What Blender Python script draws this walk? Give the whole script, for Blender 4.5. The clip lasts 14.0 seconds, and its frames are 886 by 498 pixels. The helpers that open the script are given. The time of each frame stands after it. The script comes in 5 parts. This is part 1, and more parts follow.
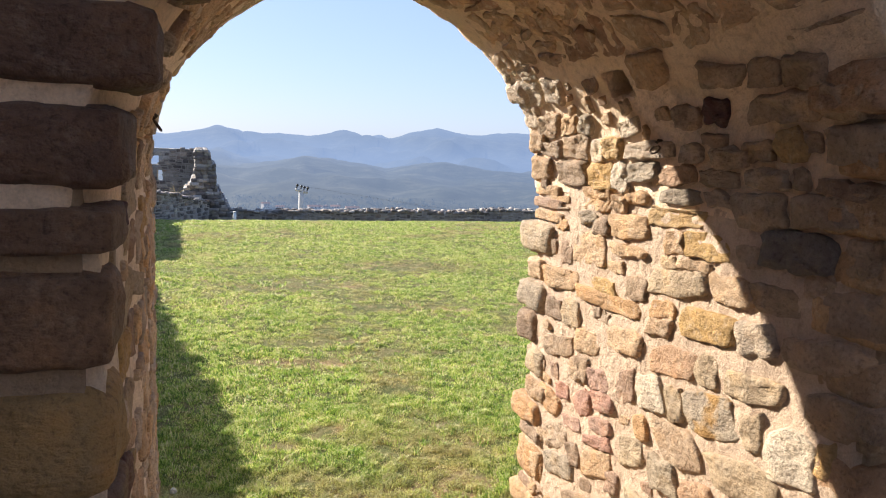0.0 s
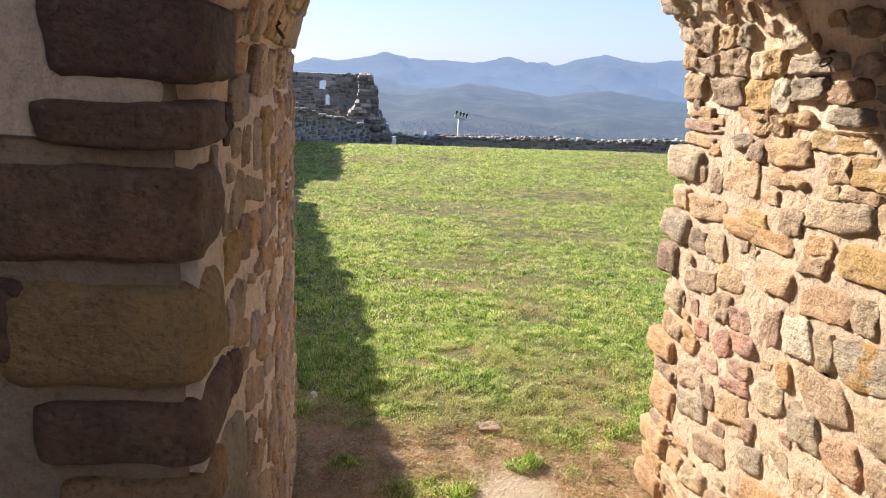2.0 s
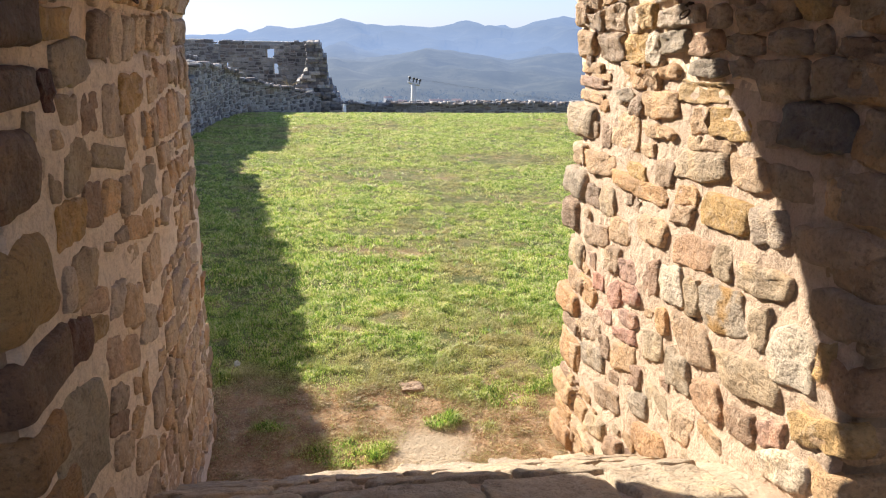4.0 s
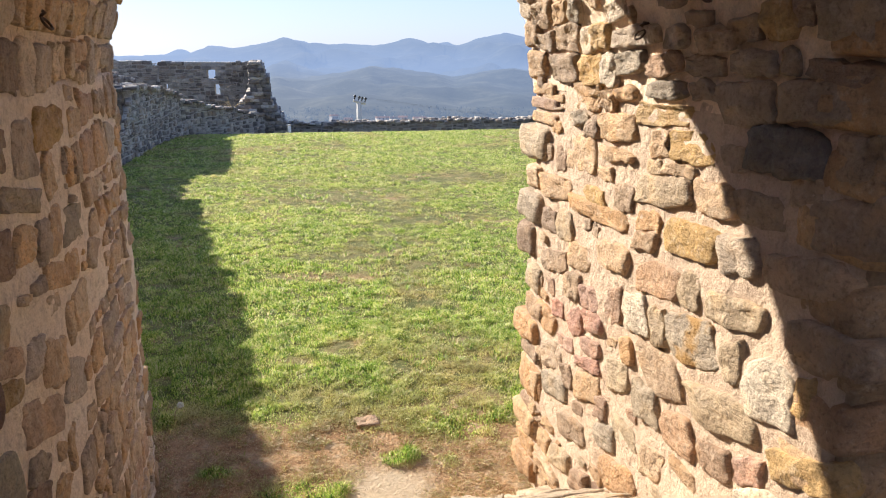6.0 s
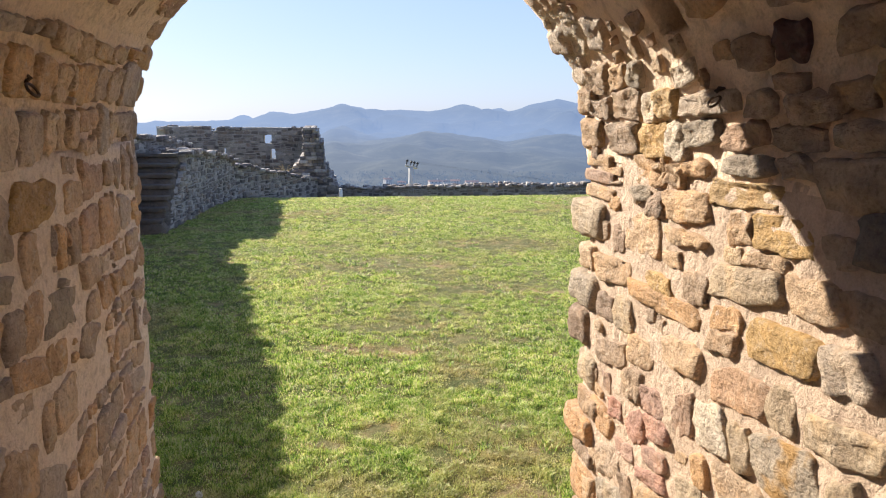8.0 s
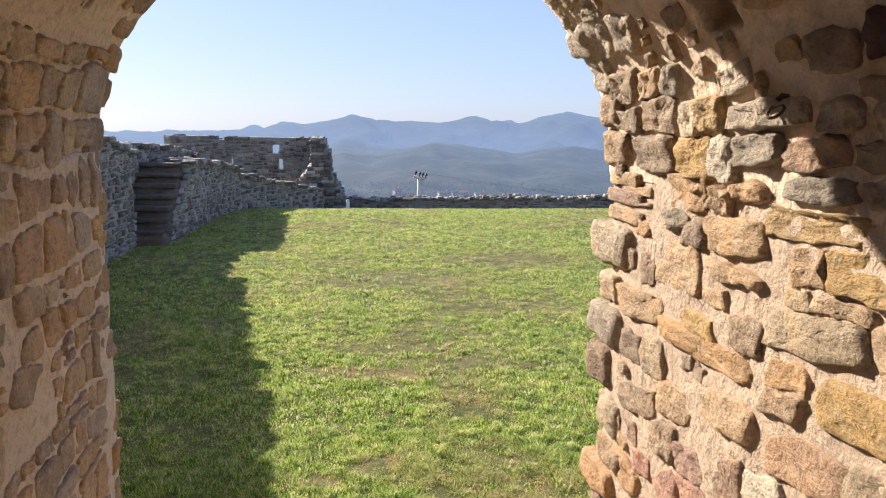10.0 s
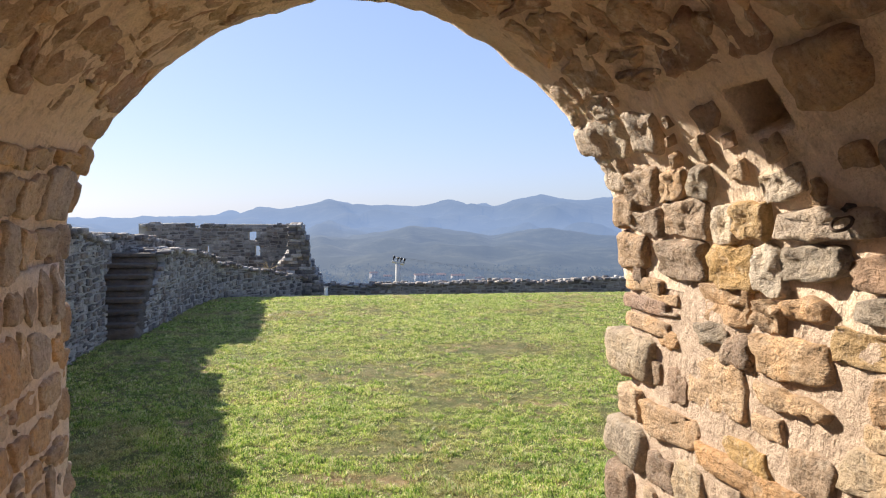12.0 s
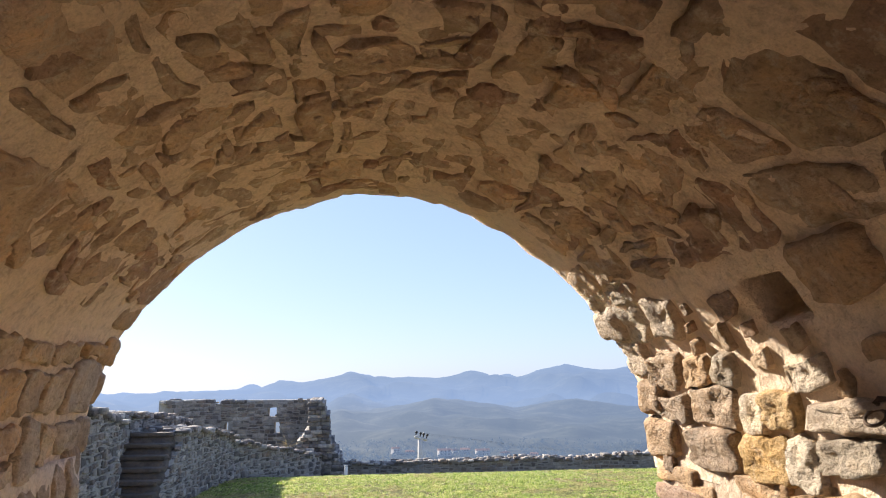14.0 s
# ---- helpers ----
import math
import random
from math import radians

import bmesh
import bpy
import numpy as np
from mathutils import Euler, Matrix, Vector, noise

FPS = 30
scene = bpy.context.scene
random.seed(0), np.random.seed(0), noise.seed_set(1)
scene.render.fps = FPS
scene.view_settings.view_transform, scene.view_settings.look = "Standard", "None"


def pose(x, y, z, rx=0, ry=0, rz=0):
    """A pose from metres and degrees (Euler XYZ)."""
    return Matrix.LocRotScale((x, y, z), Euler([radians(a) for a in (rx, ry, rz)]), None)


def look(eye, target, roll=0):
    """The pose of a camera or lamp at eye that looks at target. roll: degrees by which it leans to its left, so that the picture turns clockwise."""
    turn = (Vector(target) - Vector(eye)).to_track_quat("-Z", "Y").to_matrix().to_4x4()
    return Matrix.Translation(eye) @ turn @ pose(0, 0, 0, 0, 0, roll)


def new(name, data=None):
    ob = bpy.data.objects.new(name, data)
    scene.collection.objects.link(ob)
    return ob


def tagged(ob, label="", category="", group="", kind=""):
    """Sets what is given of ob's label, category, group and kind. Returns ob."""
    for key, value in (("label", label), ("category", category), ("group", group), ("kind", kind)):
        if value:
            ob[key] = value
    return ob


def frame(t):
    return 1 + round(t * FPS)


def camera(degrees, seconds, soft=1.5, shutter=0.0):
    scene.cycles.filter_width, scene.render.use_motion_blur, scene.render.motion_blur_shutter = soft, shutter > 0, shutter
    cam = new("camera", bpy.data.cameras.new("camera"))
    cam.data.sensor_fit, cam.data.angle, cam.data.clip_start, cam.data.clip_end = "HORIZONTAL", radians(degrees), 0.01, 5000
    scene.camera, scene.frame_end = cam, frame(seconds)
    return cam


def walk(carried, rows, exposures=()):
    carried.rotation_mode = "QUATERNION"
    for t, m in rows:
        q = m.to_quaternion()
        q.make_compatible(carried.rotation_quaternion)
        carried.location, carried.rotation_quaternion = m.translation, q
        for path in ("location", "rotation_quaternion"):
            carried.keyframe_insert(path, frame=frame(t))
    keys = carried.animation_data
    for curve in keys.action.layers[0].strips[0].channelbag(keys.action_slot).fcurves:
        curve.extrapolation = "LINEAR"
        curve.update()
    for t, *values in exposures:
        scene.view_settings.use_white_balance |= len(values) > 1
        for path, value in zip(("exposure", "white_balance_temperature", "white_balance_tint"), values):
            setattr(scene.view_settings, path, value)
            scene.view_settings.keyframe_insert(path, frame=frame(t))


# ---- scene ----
cam = camera(62.5, 14.0, 1.15)
PATH = [
    (0, (0.072, 0.067, 2.21), (0.702, 1.943, 1.924), 2.4),
    (0.5, (0.094, 0.057, 2.197), (0.611, 1.957, 1.848), 2.7),
    (1, (0.105, 0.086, 2.164), (0.507, 2.001, 1.752), 2.8),
    (1.5, (0.155, 0.114, 2.144), (0.451, 2.038, 1.682), 2.7),
    (2, (0.217, 0.13, 2.16), (0.429, 2.057, 1.668), 2.6),
    (2.5, (0.285, 0.113, 2.162), (0.453, 2.039, 1.652), 2.4),
    (3, (0.369, 0.081, 2.162), (0.543, 2.003, 1.638), 2.1),
    (3.5, (0.448, 0.052, 2.158), (0.674, 1.963, 1.612), 1.7),
    (4, (0.513, 0.054, 2.154), (0.818, 1.945, 1.579), 1.2),
    (4.2, (0.529, 0.051, 2.147), (0.87, 1.934, 1.565), 1.2),
    (6.3, (0.529, 0.257, 2.175), (0.97, 2.141, 1.671), 0.4),
    (6.5, (0.541, 0.287, 2.176), (0.965, 2.181, 1.695), 0.4),
    (7, (0.606, 0.373, 2.189), (0.981, 2.291, 1.762), 0.5),
    (7.5, (0.652, 0.444, 2.195), (0.989, 2.377, 1.806), 0.5),
    (8, (0.644, 0.55, 2.181), (0.954, 2.492, 1.816), 0.5),
    (8.2, (0.629, 0.593, 2.176), (0.933, 2.538, 1.821), 0.5),
    (10.3, (0.728, 0.985, 2.178), (1.015, 2.938, 1.851), 1.0),
    (10.5, (0.722, 1.039, 2.18), (1.028, 2.99, 1.865), 0.8),
    (11, (0.698, 1.111, 2.218), (1.054, 3.06, 1.948), 0.6),
    (11.5, (0.667, 1.157, 2.233), (1.041, 3.111, 2.03), 0.5),
    (12, (0.671, 1.172, 2.244), (1.022, 3.138, 2.133), 0.4),
    (12.5, (0.715, 1.184, 2.252), (1.025, 3.16, 2.256), 0.2),
    (13, (0.712, 1.175, 2.275), (0.991, 3.151, 2.407), 0.0),
    (13.5, (0.682, 1.168, 2.286), (0.951, 3.134, 2.539), -0.1),
    (14, (0.674, 1.158, 2.295), (0.961, 3.106, 2.648), -0.3),
]
walk(cam, [(t, look(eye, target, roll)) for t, eye, target, roll in PATH], [(0, 2.3), (4.2, 2.36), (7.5, 2.27), (11, 2.12), (12, 2.12), (13, 2.22), (14, 2.34)])

# ---- world, sun, exposure ----
SUN_WAY = Vector((1.0, -1.365, -0.797)).normalized()
world = bpy.data.worlds.new("sky")
scene.world = world
world.use_nodes = True
wt = world.node_tree
for n in list(wt.nodes):
    wt.nodes.remove(n)
w_out = wt.nodes.new("ShaderNodeOutputWorld")
w_bg = wt.nodes.new("ShaderNodeBackground")
w_sky = wt.nodes.new("ShaderNodeTexSky")
w_sky.sky_type = "NISHITA"
w_sky.sun_disc = False
w_sky.sun_elevation = math.asin(-SUN_WAY.z)
w_sky.sun_rotation = math.atan2(-SUN_WAY.x, -SUN_WAY.y)
w_sky.altitude = 300
w_sky.air_density = 1.0
w_sky.dust_density = 0.6
w_sky.ozone_density = 2.0
w_bg.inputs["Strength"].default_value = 0.079
w_soft = wt.nodes.new("ShaderNodeGamma")  # thin high haze evens out the dome
w_soft.inputs[1].default_value = 0.45
wt.links.new(w_sky.outputs[0], w_soft.inputs[0])
w_tint = wt.nodes.new("ShaderNodeMix")
w_tint.data_type, w_tint.blend_type = "RGBA", "MULTIPLY"
w_tint.inputs[0].default_value = 1.0
w_tint.inputs[7].default_value = (0.79, 0.92, 1.29, 1)
wt.links.new(w_soft.outputs[0], w_tint.inputs[6])
wt.links.new(w_tint.outputs[2], w_bg.inputs[0])
wt.links.new(w_bg.outputs[0], w_out.inputs[0])

sun_data = bpy.data.lights.new("sun", "SUN")
sun_data.energy = 2.55
sun_data.angle = radians(0.6)
sun_data.color = (1.0, 0.91, 0.78)
sun = new("sun", sun_data)
sun.matrix_world = look((0, 0, 40), Vector((0, 0, 40)) + SUN_WAY)


# ---- materials ----
class Nodes:
    """Small helper round one material's node tree."""

    def __init__(self, name, rough=0.9):
        self.mat = bpy.data.materials.new(name)
        self.mat.use_nodes = True
        self.t = self.mat.node_tree
        self.bsdf = self.t.nodes["Principled BSDF"]
        self.out = self.t.nodes["Material Output"]
        self.bsdf.inputs["Roughness"].default_value = rough
        self.bsdf.inputs["Specular IOR Level"].default_value = 0.25
        self.coord = self.add("ShaderNodeNewGeometry").outputs["Position"]

    def add(self, kind):
        return self.t.nodes.new(kind)

    def link(self, a, b):
        self.t.links.new(a, b)

    def noise(self, scale, detail=4.0, rough=0.55, stretch=None, offset=0.0):
        n = self.add("ShaderNodeTexNoise")
        n.inputs["Scale"].default_value = scale
        n.inputs["Detail"].default_value = detail
        n.inputs["Roughness"].default_value = rough
        src = self.coord
        if stretch or offset:
            m = self.add("ShaderNodeMapping")
            m.inputs["Scale"].default_value = stretch or (1, 1, 1)
            m.inputs["Location"].default_value = (offset, offset * 0.7, offset * 1.3)
            self.link(src, m.inputs[0])
            src = m.outputs[0]
        self.link(src, n.inputs["Vector"])
        return n.outputs["Fac"]

    def ramp(self, fac, stops, mode="LINEAR"):
        r = self.add("ShaderNodeValToRGB")
        r.color_ramp.interpolation = mode
        el = r.color_ramp.elements
        while len(el) < len(stops):
            el.new(0.5)
        for e, (p, c) in zip(el, stops):
            e.position = p
            e.color = (*c, 1) if len(c) == 3 else c
        self.link(fac, r.inputs[0])
        return r.outputs[0]

    def mix(self, fac, a, b, mode="MIX"):
        m = self.add("ShaderNodeMix")
        m.data_type = "RGBA"
        m.blend_type = mode
        for sock, v in ((m.inputs[0], fac), (m.inputs[6], a), (m.inputs[7], b)):
            if isinstance(v, (int, float)):
                sock.default_value = v
            elif isinstance(v, tuple):
                sock.default_value = (*v, 1)
            else:
                self.link(v, sock)
        return m.outputs[2]

    def maths(self, op, a, b=0.0):
        m = self.add("ShaderNodeMath")
        m.operation = op
        for sock, v in ((m.inputs[0], a), (m.inputs[1], b)):
            if isinstance(v, (int, float)):
                sock.default_value = v
            else:
                self.link(v, sock)
        return m.outputs[0]

    def bump(self, height, strength=0.5, distance=0.01, under=None):
        b = self.add("ShaderNodeBump")
        b.inputs["Strength"].default_value = strength
        b.inputs["Distance"].default_value = distance
        self.link(height, b.inputs["Height"])
        if under is not None:
            self.link(under, b.inputs["Normal"])
        self.link(b.outputs[0], self.bsdf.inputs["Normal"])
        return b.outputs[0]

    def colour(self, c):
        if isinstance(c, tuple):
            self.bsdf.inputs["Base Color"].default_value = (*c, 1)
        else:
            self.link(c, self.bsdf.inputs["Base Color"])


def stone_material(name, tones, per="object", fleck=0.75, rough=0.74, lime=0.4):
    """Rough stone: a tone for each stone, cloudy stains, grain and pits."""
    k = Nodes(name, rough)
    k.bsdf.inputs["Specular IOR Level"].default_value = 0.4
    if per == "object":
        rnd = k.add("ShaderNodeObjectInfo").outputs["Random"]
    else:
        rnd = k.add("ShaderNodeNewGeometry").outputs["Random Per Island"]
    step = 1.0 / len(tones)
    base = k.ramp(rnd, [(i * step, c) for i, c in enumerate(tones)], "CONSTANT")
    big = k.noise(9.0, 3.0)
    fine = k.noise(70.0, 6.0, 0.65)
    grain = k.noise(330.0, 3.0, 0.6)
    stain = k.ramp(big, [(0.3, (0.66, 0.63, 0.6)), (0.52, (1, 1, 1)), (0.72, (1.22, 1.1, 0.92))])
    c = k.mix(0.85, base, stain, "MULTIPLY")
    speck = k.ramp(fine, [(0.32, (0.5, 0.48, 0.46)), (0.48, (1, 1, 1)), (0.7, (1.18, 1.15, 1.1))])
    c = k.mix(fleck, c, speck, "MULTIPLY")
    smear = k.noise(26.0, 7.0, 0.7, None, 9.0)
    c = k.mix(k.maths("MULTIPLY", k.ramp(smear, [(0.53, (0, 0, 0)), (0.66, (1, 1, 1))]), lime), c, (0.6, 0.49, 0.37))
    wash = k.noise(1.7, 4.0, 0.6, None, 3.0)
    c = k.mix(0.7, c, k.ramp(wash, [(0.3, (0.74, 0.72, 0.7)), (0.5, (1, 1, 1)), (0.7, (1.12, 1.08, 1.0))]), "MULTIPLY")
    c = k.mix(0.35, c, k.ramp(grain, [(0.3, (0.7, 0.7, 0.7)), (0.7, (1.25, 1.25, 1.25))]), "MULTIPLY")
    k.colour(c)
    layers = k.noise(20.0, 6.0, 0.62, (0.8, 0.8, 1.6), 4.0)
    first = k.bump(layers, 0.95, 0.028)
    k.bump(fine, 0.9, 0.012, first)
    return k.mat


def mortar_material(name, pale, dark, grit=0.5):
    k = Nodes(name, 0.75)
    k.bsdf.inputs["Specular IOR Level"].default_value = 0.45
    big = k.noise(3.5, 4.0)
    mid = k.noise(28.0, 6.0, 0.65)
    fine = k.noise(160.0, 4.0, 0.7)
    c = k.mix(k.ramp(big, [(0.35, (0, 0, 0)), (0.7, (1, 1, 1))]), pale, dark)
    c = k.mix(grit, c, k.ramp(mid, [(0.32, (0.5, 0.45, 0.41)), (0.5, (1, 1, 1)), (0.75, (1.12, 1.1, 1.08))]), "MULTIPLY")
    c = k.mix(0.5, c, k.ramp(fine, [(0.3, (0.72, 0.7, 0.68)), (0.6, (1.1, 1.1, 1.1))]), "MULTIPLY")
    k.colour(c)
    first = k.bump(k.noise(13.0, 7.0, 0.66), 0.8, 0.04)
    second = k.bump(mid, 0.8, 0.025, first)
    k.bump(fine, 0.55, 0.005, second)
    return k.mat


TAN = [(0.430, 0.291, 0.176), (0.385, 0.272, 0.176), (0.450, 0.315, 0.195), (0.355, 0.267, 0.195), (0.440, 0.282, 0.152),
       (0.400, 0.282, 0.180), (0.335, 0.239, 0.162), (0.430, 0.310, 0.204), (0.370, 0.291, 0.228), (0.420, 0.267, 0.152),
       (0.380, 0.253, 0.171), (0.450, 0.329, 0.223),
       (0.30, 0.225, 0.165), (0.47, 0.36, 0.26)]
TAN = [(r * 1.1, g * 1.03, b * 0.93) for r, g, b in TAN]
# Quoin tones with the unlit inner wall's shade put into the colour.
QUOIN_SHADE = [(0.188, 0.113, 0.067), (0.143, 0.085, 0.054), (0.250, 0.149, 0.070), (0.125, 0.073, 0.050), (0.169, 0.101, 0.062)]
QUOIN_SHADE = [(r * 1.2, g * 1.22, b * 1.22) for r, g, b in QUOIN_SHADE]
GREY = [(0.17, 0.155, 0.14), (0.24, 0.22, 0.195), (0.10, 0.09, 0.085), (0.30, 0.275, 0.24), (0.2, 0.165, 0.135), (0.34, 0.32, 0.29), (0.13, 0.115, 0.105)]
GREY = [(r * 1.35, g * 1.35, b * 1.4) for r, g, b in GREY]
VAULT = [(0.62, 0.44, 0.30), (0.50, 0.36, 0.24), (0.529, 0.370, 0.242), (0.482, 0.347, 0.242), (0.576, 0.413, 0.275), (0.447, 0.320, 0.231), (0.541, 0.386, 0.263), (0.412, 0.266, 0.188)]
m_stone = stone_material("sandstone", TAN)
m_quoin = stone_material("shade-toned quoin stone", QUOIN_SHADE, "object", 0.95, lime=0.12)
m_brown = stone_material("brown quoin stone", [(0.34, 0.225, 0.1)], lime=0.1)
m_ochre = stone_material("ochre stone", [(0.46, 0.29, 0.11), (0.44, 0.29, 0.13)])
m_red = stone_material("reddish stone", [(0.42, 0.235, 0.175), (0.38, 0.20, 0.15), (0.40, 0.25, 0.19)])
m_maroon = stone_material("maroon stone", [(0.075, 0.03, 0.028)], lime=0.1)
m_pale = stone_material("pale crumbling stone", [(0.52, 0.42, 0.32), (0.47, 0.37, 0.28), (0.55, 0.46, 0.36)], fleck=0.9)


def lichen_material():
    """Grey-tan stone with an ochre lichen patch."""
    mat = stone_material("lichened stone", [(0.36, 0.29, 0.215)])
    t = mat.node_tree
    bsdf = t.nodes["Principled BSDF"]
    under = bsdf.inputs["Base Color"].links[0].from_socket
    n = t.nodes.new("ShaderNodeTexNoise")
    n.inputs["Scale"].default_value, n.inputs["Detail"].default_value = 7.0, 5.0
    t.links.new(t.nodes.new("ShaderNodeNewGeometry").outputs["Position"], n.inputs["Vector"])
    r = t.nodes.new("ShaderNodeValToRGB")
    r.color_ramp.elements[0].position, r.color_ramp.elements[1].position = 0.5, 0.58
    t.links.new(n.outputs["Fac"], r.inputs[0])
    m = t.nodes.new("ShaderNodeMix")
    m.data_type = "RGBA"
    m.inputs[7].default_value = (0.38, 0.215, 0.07, 1)
    t.links.new(r.outputs[0], m.inputs[0])
    t.links.new(under, m.inputs[6])
    t.links.new(m.outputs[2], bsdf.inputs["Base Color"])
    return mat


m_lichen = lichen_material()
m_smeared = stone_material("mortar-smeared sandstone", [(r * 1.22, g * 1.36, b * 1.55) for r, g, b in TAN], lime=0.85)
m_brownish = stone_material("brown stone", [(0.31, 0.205, 0.135), (0.27, 0.185, 0.125), (0.33, 0.215, 0.15)])
m_greytan = stone_material("grey-tan stone", [(0.40, 0.31, 0.21), (0.37, 0.295, 0.21), (0.42, 0.315, 0.205), (0.345, 0.28, 0.21)])
m_dull = stone_material("dull brown stone", [(0.43, 0.31, 0.215), (0.37, 0.27, 0.185), (0.41, 0.31, 0.225), (0.34, 0.245, 0.175)], lime=0.25)
m_liver = stone_material("liver-red stone", [(0.15, 0.075, 0.055)], lime=0.1)
m_slab = stone_material("grey slab stone", [(0.34, 0.285, 0.205)], lime=0.2)
m_greydark = stone_material("dark grey stone", [(0.16, 0.135, 0.12)], lime=0.1)
m_greystone = stone_material("weathered grey stone", GREY, "object", 0.8, lime=0.1)
m_greyrest = stone_material("weathered grey rubble", GREY, "island", 0.8, lime=0.1)
m_vault = stone_material("vault stone", VAULT, "island", 0.6, lime=1.0)
m_sill = stone_material("worn sill stone", [(0.44, 0.345, 0.245), (0.39, 0.31, 0.225), (0.46, 0.37, 0.27)])
m_mortar = mortar_material("lime mortar", (0.61, 0.455, 0.335), (0.52, 0.38, 0.27))
m_lmortar = mortar_material("pale lime mortar", (0.82, 0.68, 0.54), (0.75, 0.61, 0.47))
m_vmortar = mortar_material("vault mortar", (0.82, 0.64, 0.47), (0.76, 0.58, 0.42), 0.5)
m_gmortar = mortar_material("grey mortar", (0.44, 0.415, 0.38), (0.29, 0.275, 0.26))
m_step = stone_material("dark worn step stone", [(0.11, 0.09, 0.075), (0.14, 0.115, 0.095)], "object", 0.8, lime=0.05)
# Darker copy of the lime mortar; the inner wall's shade is painted in.
m_nmortar = mortar_material("shade-toned mortar", (0.40, 0.295, 0.2), (0.30, 0.215, 0.145))
# Kept pale so the unseen room throws light back into the embrasure.
m_plaster = mortar_material("pale bounce plaster", (0.62, 0.52, 0.40), (0.54, 0.44, 0.33))


def plain(name, c, rough=0.6, metal=0.0, vary=0.25, scale=40.0):
    k = Nodes(name, rough)
    k.bsdf.inputs["Metallic"].default_value = metal
    f = k.noise(scale, 5.0, 0.6)
    k.colour(k.mix(1.0, tuple(c), k.ramp(f, [(0.3, (1 - vary,) * 3), (0.7, (1 + vary,) * 3)]), "MULTIPLY"))
    k.bump(f, 0.3, 0.003)
    return k.mat


m_iron = plain("rusty iron", (0.09, 0.06, 0.042), 0.75, 0.3, 0.5, 90)
m_concrete = plain("pale concrete", (0.55, 0.54, 0.51), 0.85)
m_black = plain("dark insulator", (0.03, 0.03, 0.032), 0.4)
m_white = plain("white paint", (0.78, 0.78, 0.76), 0.6, 0.0, 0.1)
m_straw = plain("dry straw", (0.46, 0.36, 0.2), 0.9, 0.0, 0.3)
m_seed = plain("white seed head", (0.75, 0.75, 0.7), 0.9, 0.0, 0.1)


def soil_material():
    """Turf soil: green thatch, dry straw patches, bare earth by the opening, painted haze far off."""
    k = Nodes("turf soil with haze glow", 1.0)
    big = k.noise(0.8, 4.0, 0.6)
    mid = k.noise(4.0, 5.0, 0.6)
    fine = k.noise(45.0, 5.0, 0.7)
    green = k.ramp(mid, [(0.3, (0.09, 0.11, 0.03)), (0.5, (0.17, 0.17, 0.06)), (0.72, (0.32, 0.25, 0.12))])
    straw = k.ramp(k.noise(9.0, 6.0, 0.65, None, 5.0), [(0.36, (0.30, 0.17, 0.085)), (0.5, (0.46, 0.29, 0.155)), (0.66, (0.56, 0.42, 0.27))])
    c = k.mix(k.ramp(big, [(0.56, (0, 0, 0)), (0.68, (0.8, 0.8, 0.8))]), green, straw)
    sep = k.add("ShaderNodeSeparateXYZ")
    k.link(k.coord, sep.inputs[0])
    edge = k.maths("ADD", sep.outputs[1], k.maths("MULTIPLY", mid, 0.9))
    near = k.maths("SUBTRACT", 1.0, k.maths("MULTIPLY", k.maths("SUBTRACT", edge, 4.45), 2.2))
    c = k.mix(k.ramp(near, [(0.1, (0, 0, 0)), (0.8, (1, 1, 1))]), c, straw)
    c = k.mix(0.8, c, k.ramp(fine, [(0.3, (0.5, 0.5, 0.5)), (0.7, (1.3, 1.3, 1.3))]), "MULTIPLY")
    worn = k.add("ShaderNodeVectorMath")
    worn.operation = "DISTANCE"
    k.link(k.coord, worn.inputs[0])
    worn.inputs[1].default_value = (1.04, 3.5, 0.0)
    sandy = k.ramp(k.maths("ADD", worn.outputs["Value"], k.maths("MULTIPLY", k.maths("SUBTRACT", mid, 0.5), 0.5)), [(0.12, (1, 1, 1)), (0.32, (0, 0, 0))])
    c = k.mix(sandy, c, k.mix(0.6, (0.58, 0.46, 0.32), k.ramp(fine, [(0.3, (0.75, 0.75, 0.75)), (0.7, (1.15, 1.15, 1.15))]), "MULTIPLY"))
    # distant woods and fields
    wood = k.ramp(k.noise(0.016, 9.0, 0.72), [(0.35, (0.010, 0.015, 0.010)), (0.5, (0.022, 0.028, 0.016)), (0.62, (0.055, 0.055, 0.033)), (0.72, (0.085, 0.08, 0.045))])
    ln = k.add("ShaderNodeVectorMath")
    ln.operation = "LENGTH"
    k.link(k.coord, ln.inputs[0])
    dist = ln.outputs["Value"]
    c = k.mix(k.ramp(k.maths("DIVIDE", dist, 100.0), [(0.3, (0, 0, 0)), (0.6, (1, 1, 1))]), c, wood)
    k.colour(c)
    k.bump(fine, 1.0, 0.03)
    # aerial haze painted in: blue emission mixed over the ground by distance
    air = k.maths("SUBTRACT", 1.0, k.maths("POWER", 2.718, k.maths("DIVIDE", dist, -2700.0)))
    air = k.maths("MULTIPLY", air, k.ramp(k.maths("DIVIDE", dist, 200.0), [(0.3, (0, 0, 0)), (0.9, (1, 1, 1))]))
    # painted mist: more of the same glow low down behind the first ridge
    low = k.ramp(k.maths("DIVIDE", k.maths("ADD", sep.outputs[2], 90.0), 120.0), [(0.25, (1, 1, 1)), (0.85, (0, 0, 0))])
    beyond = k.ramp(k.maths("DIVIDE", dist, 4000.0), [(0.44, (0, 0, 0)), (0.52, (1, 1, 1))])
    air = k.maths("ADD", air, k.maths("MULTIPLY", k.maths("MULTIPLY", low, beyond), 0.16))
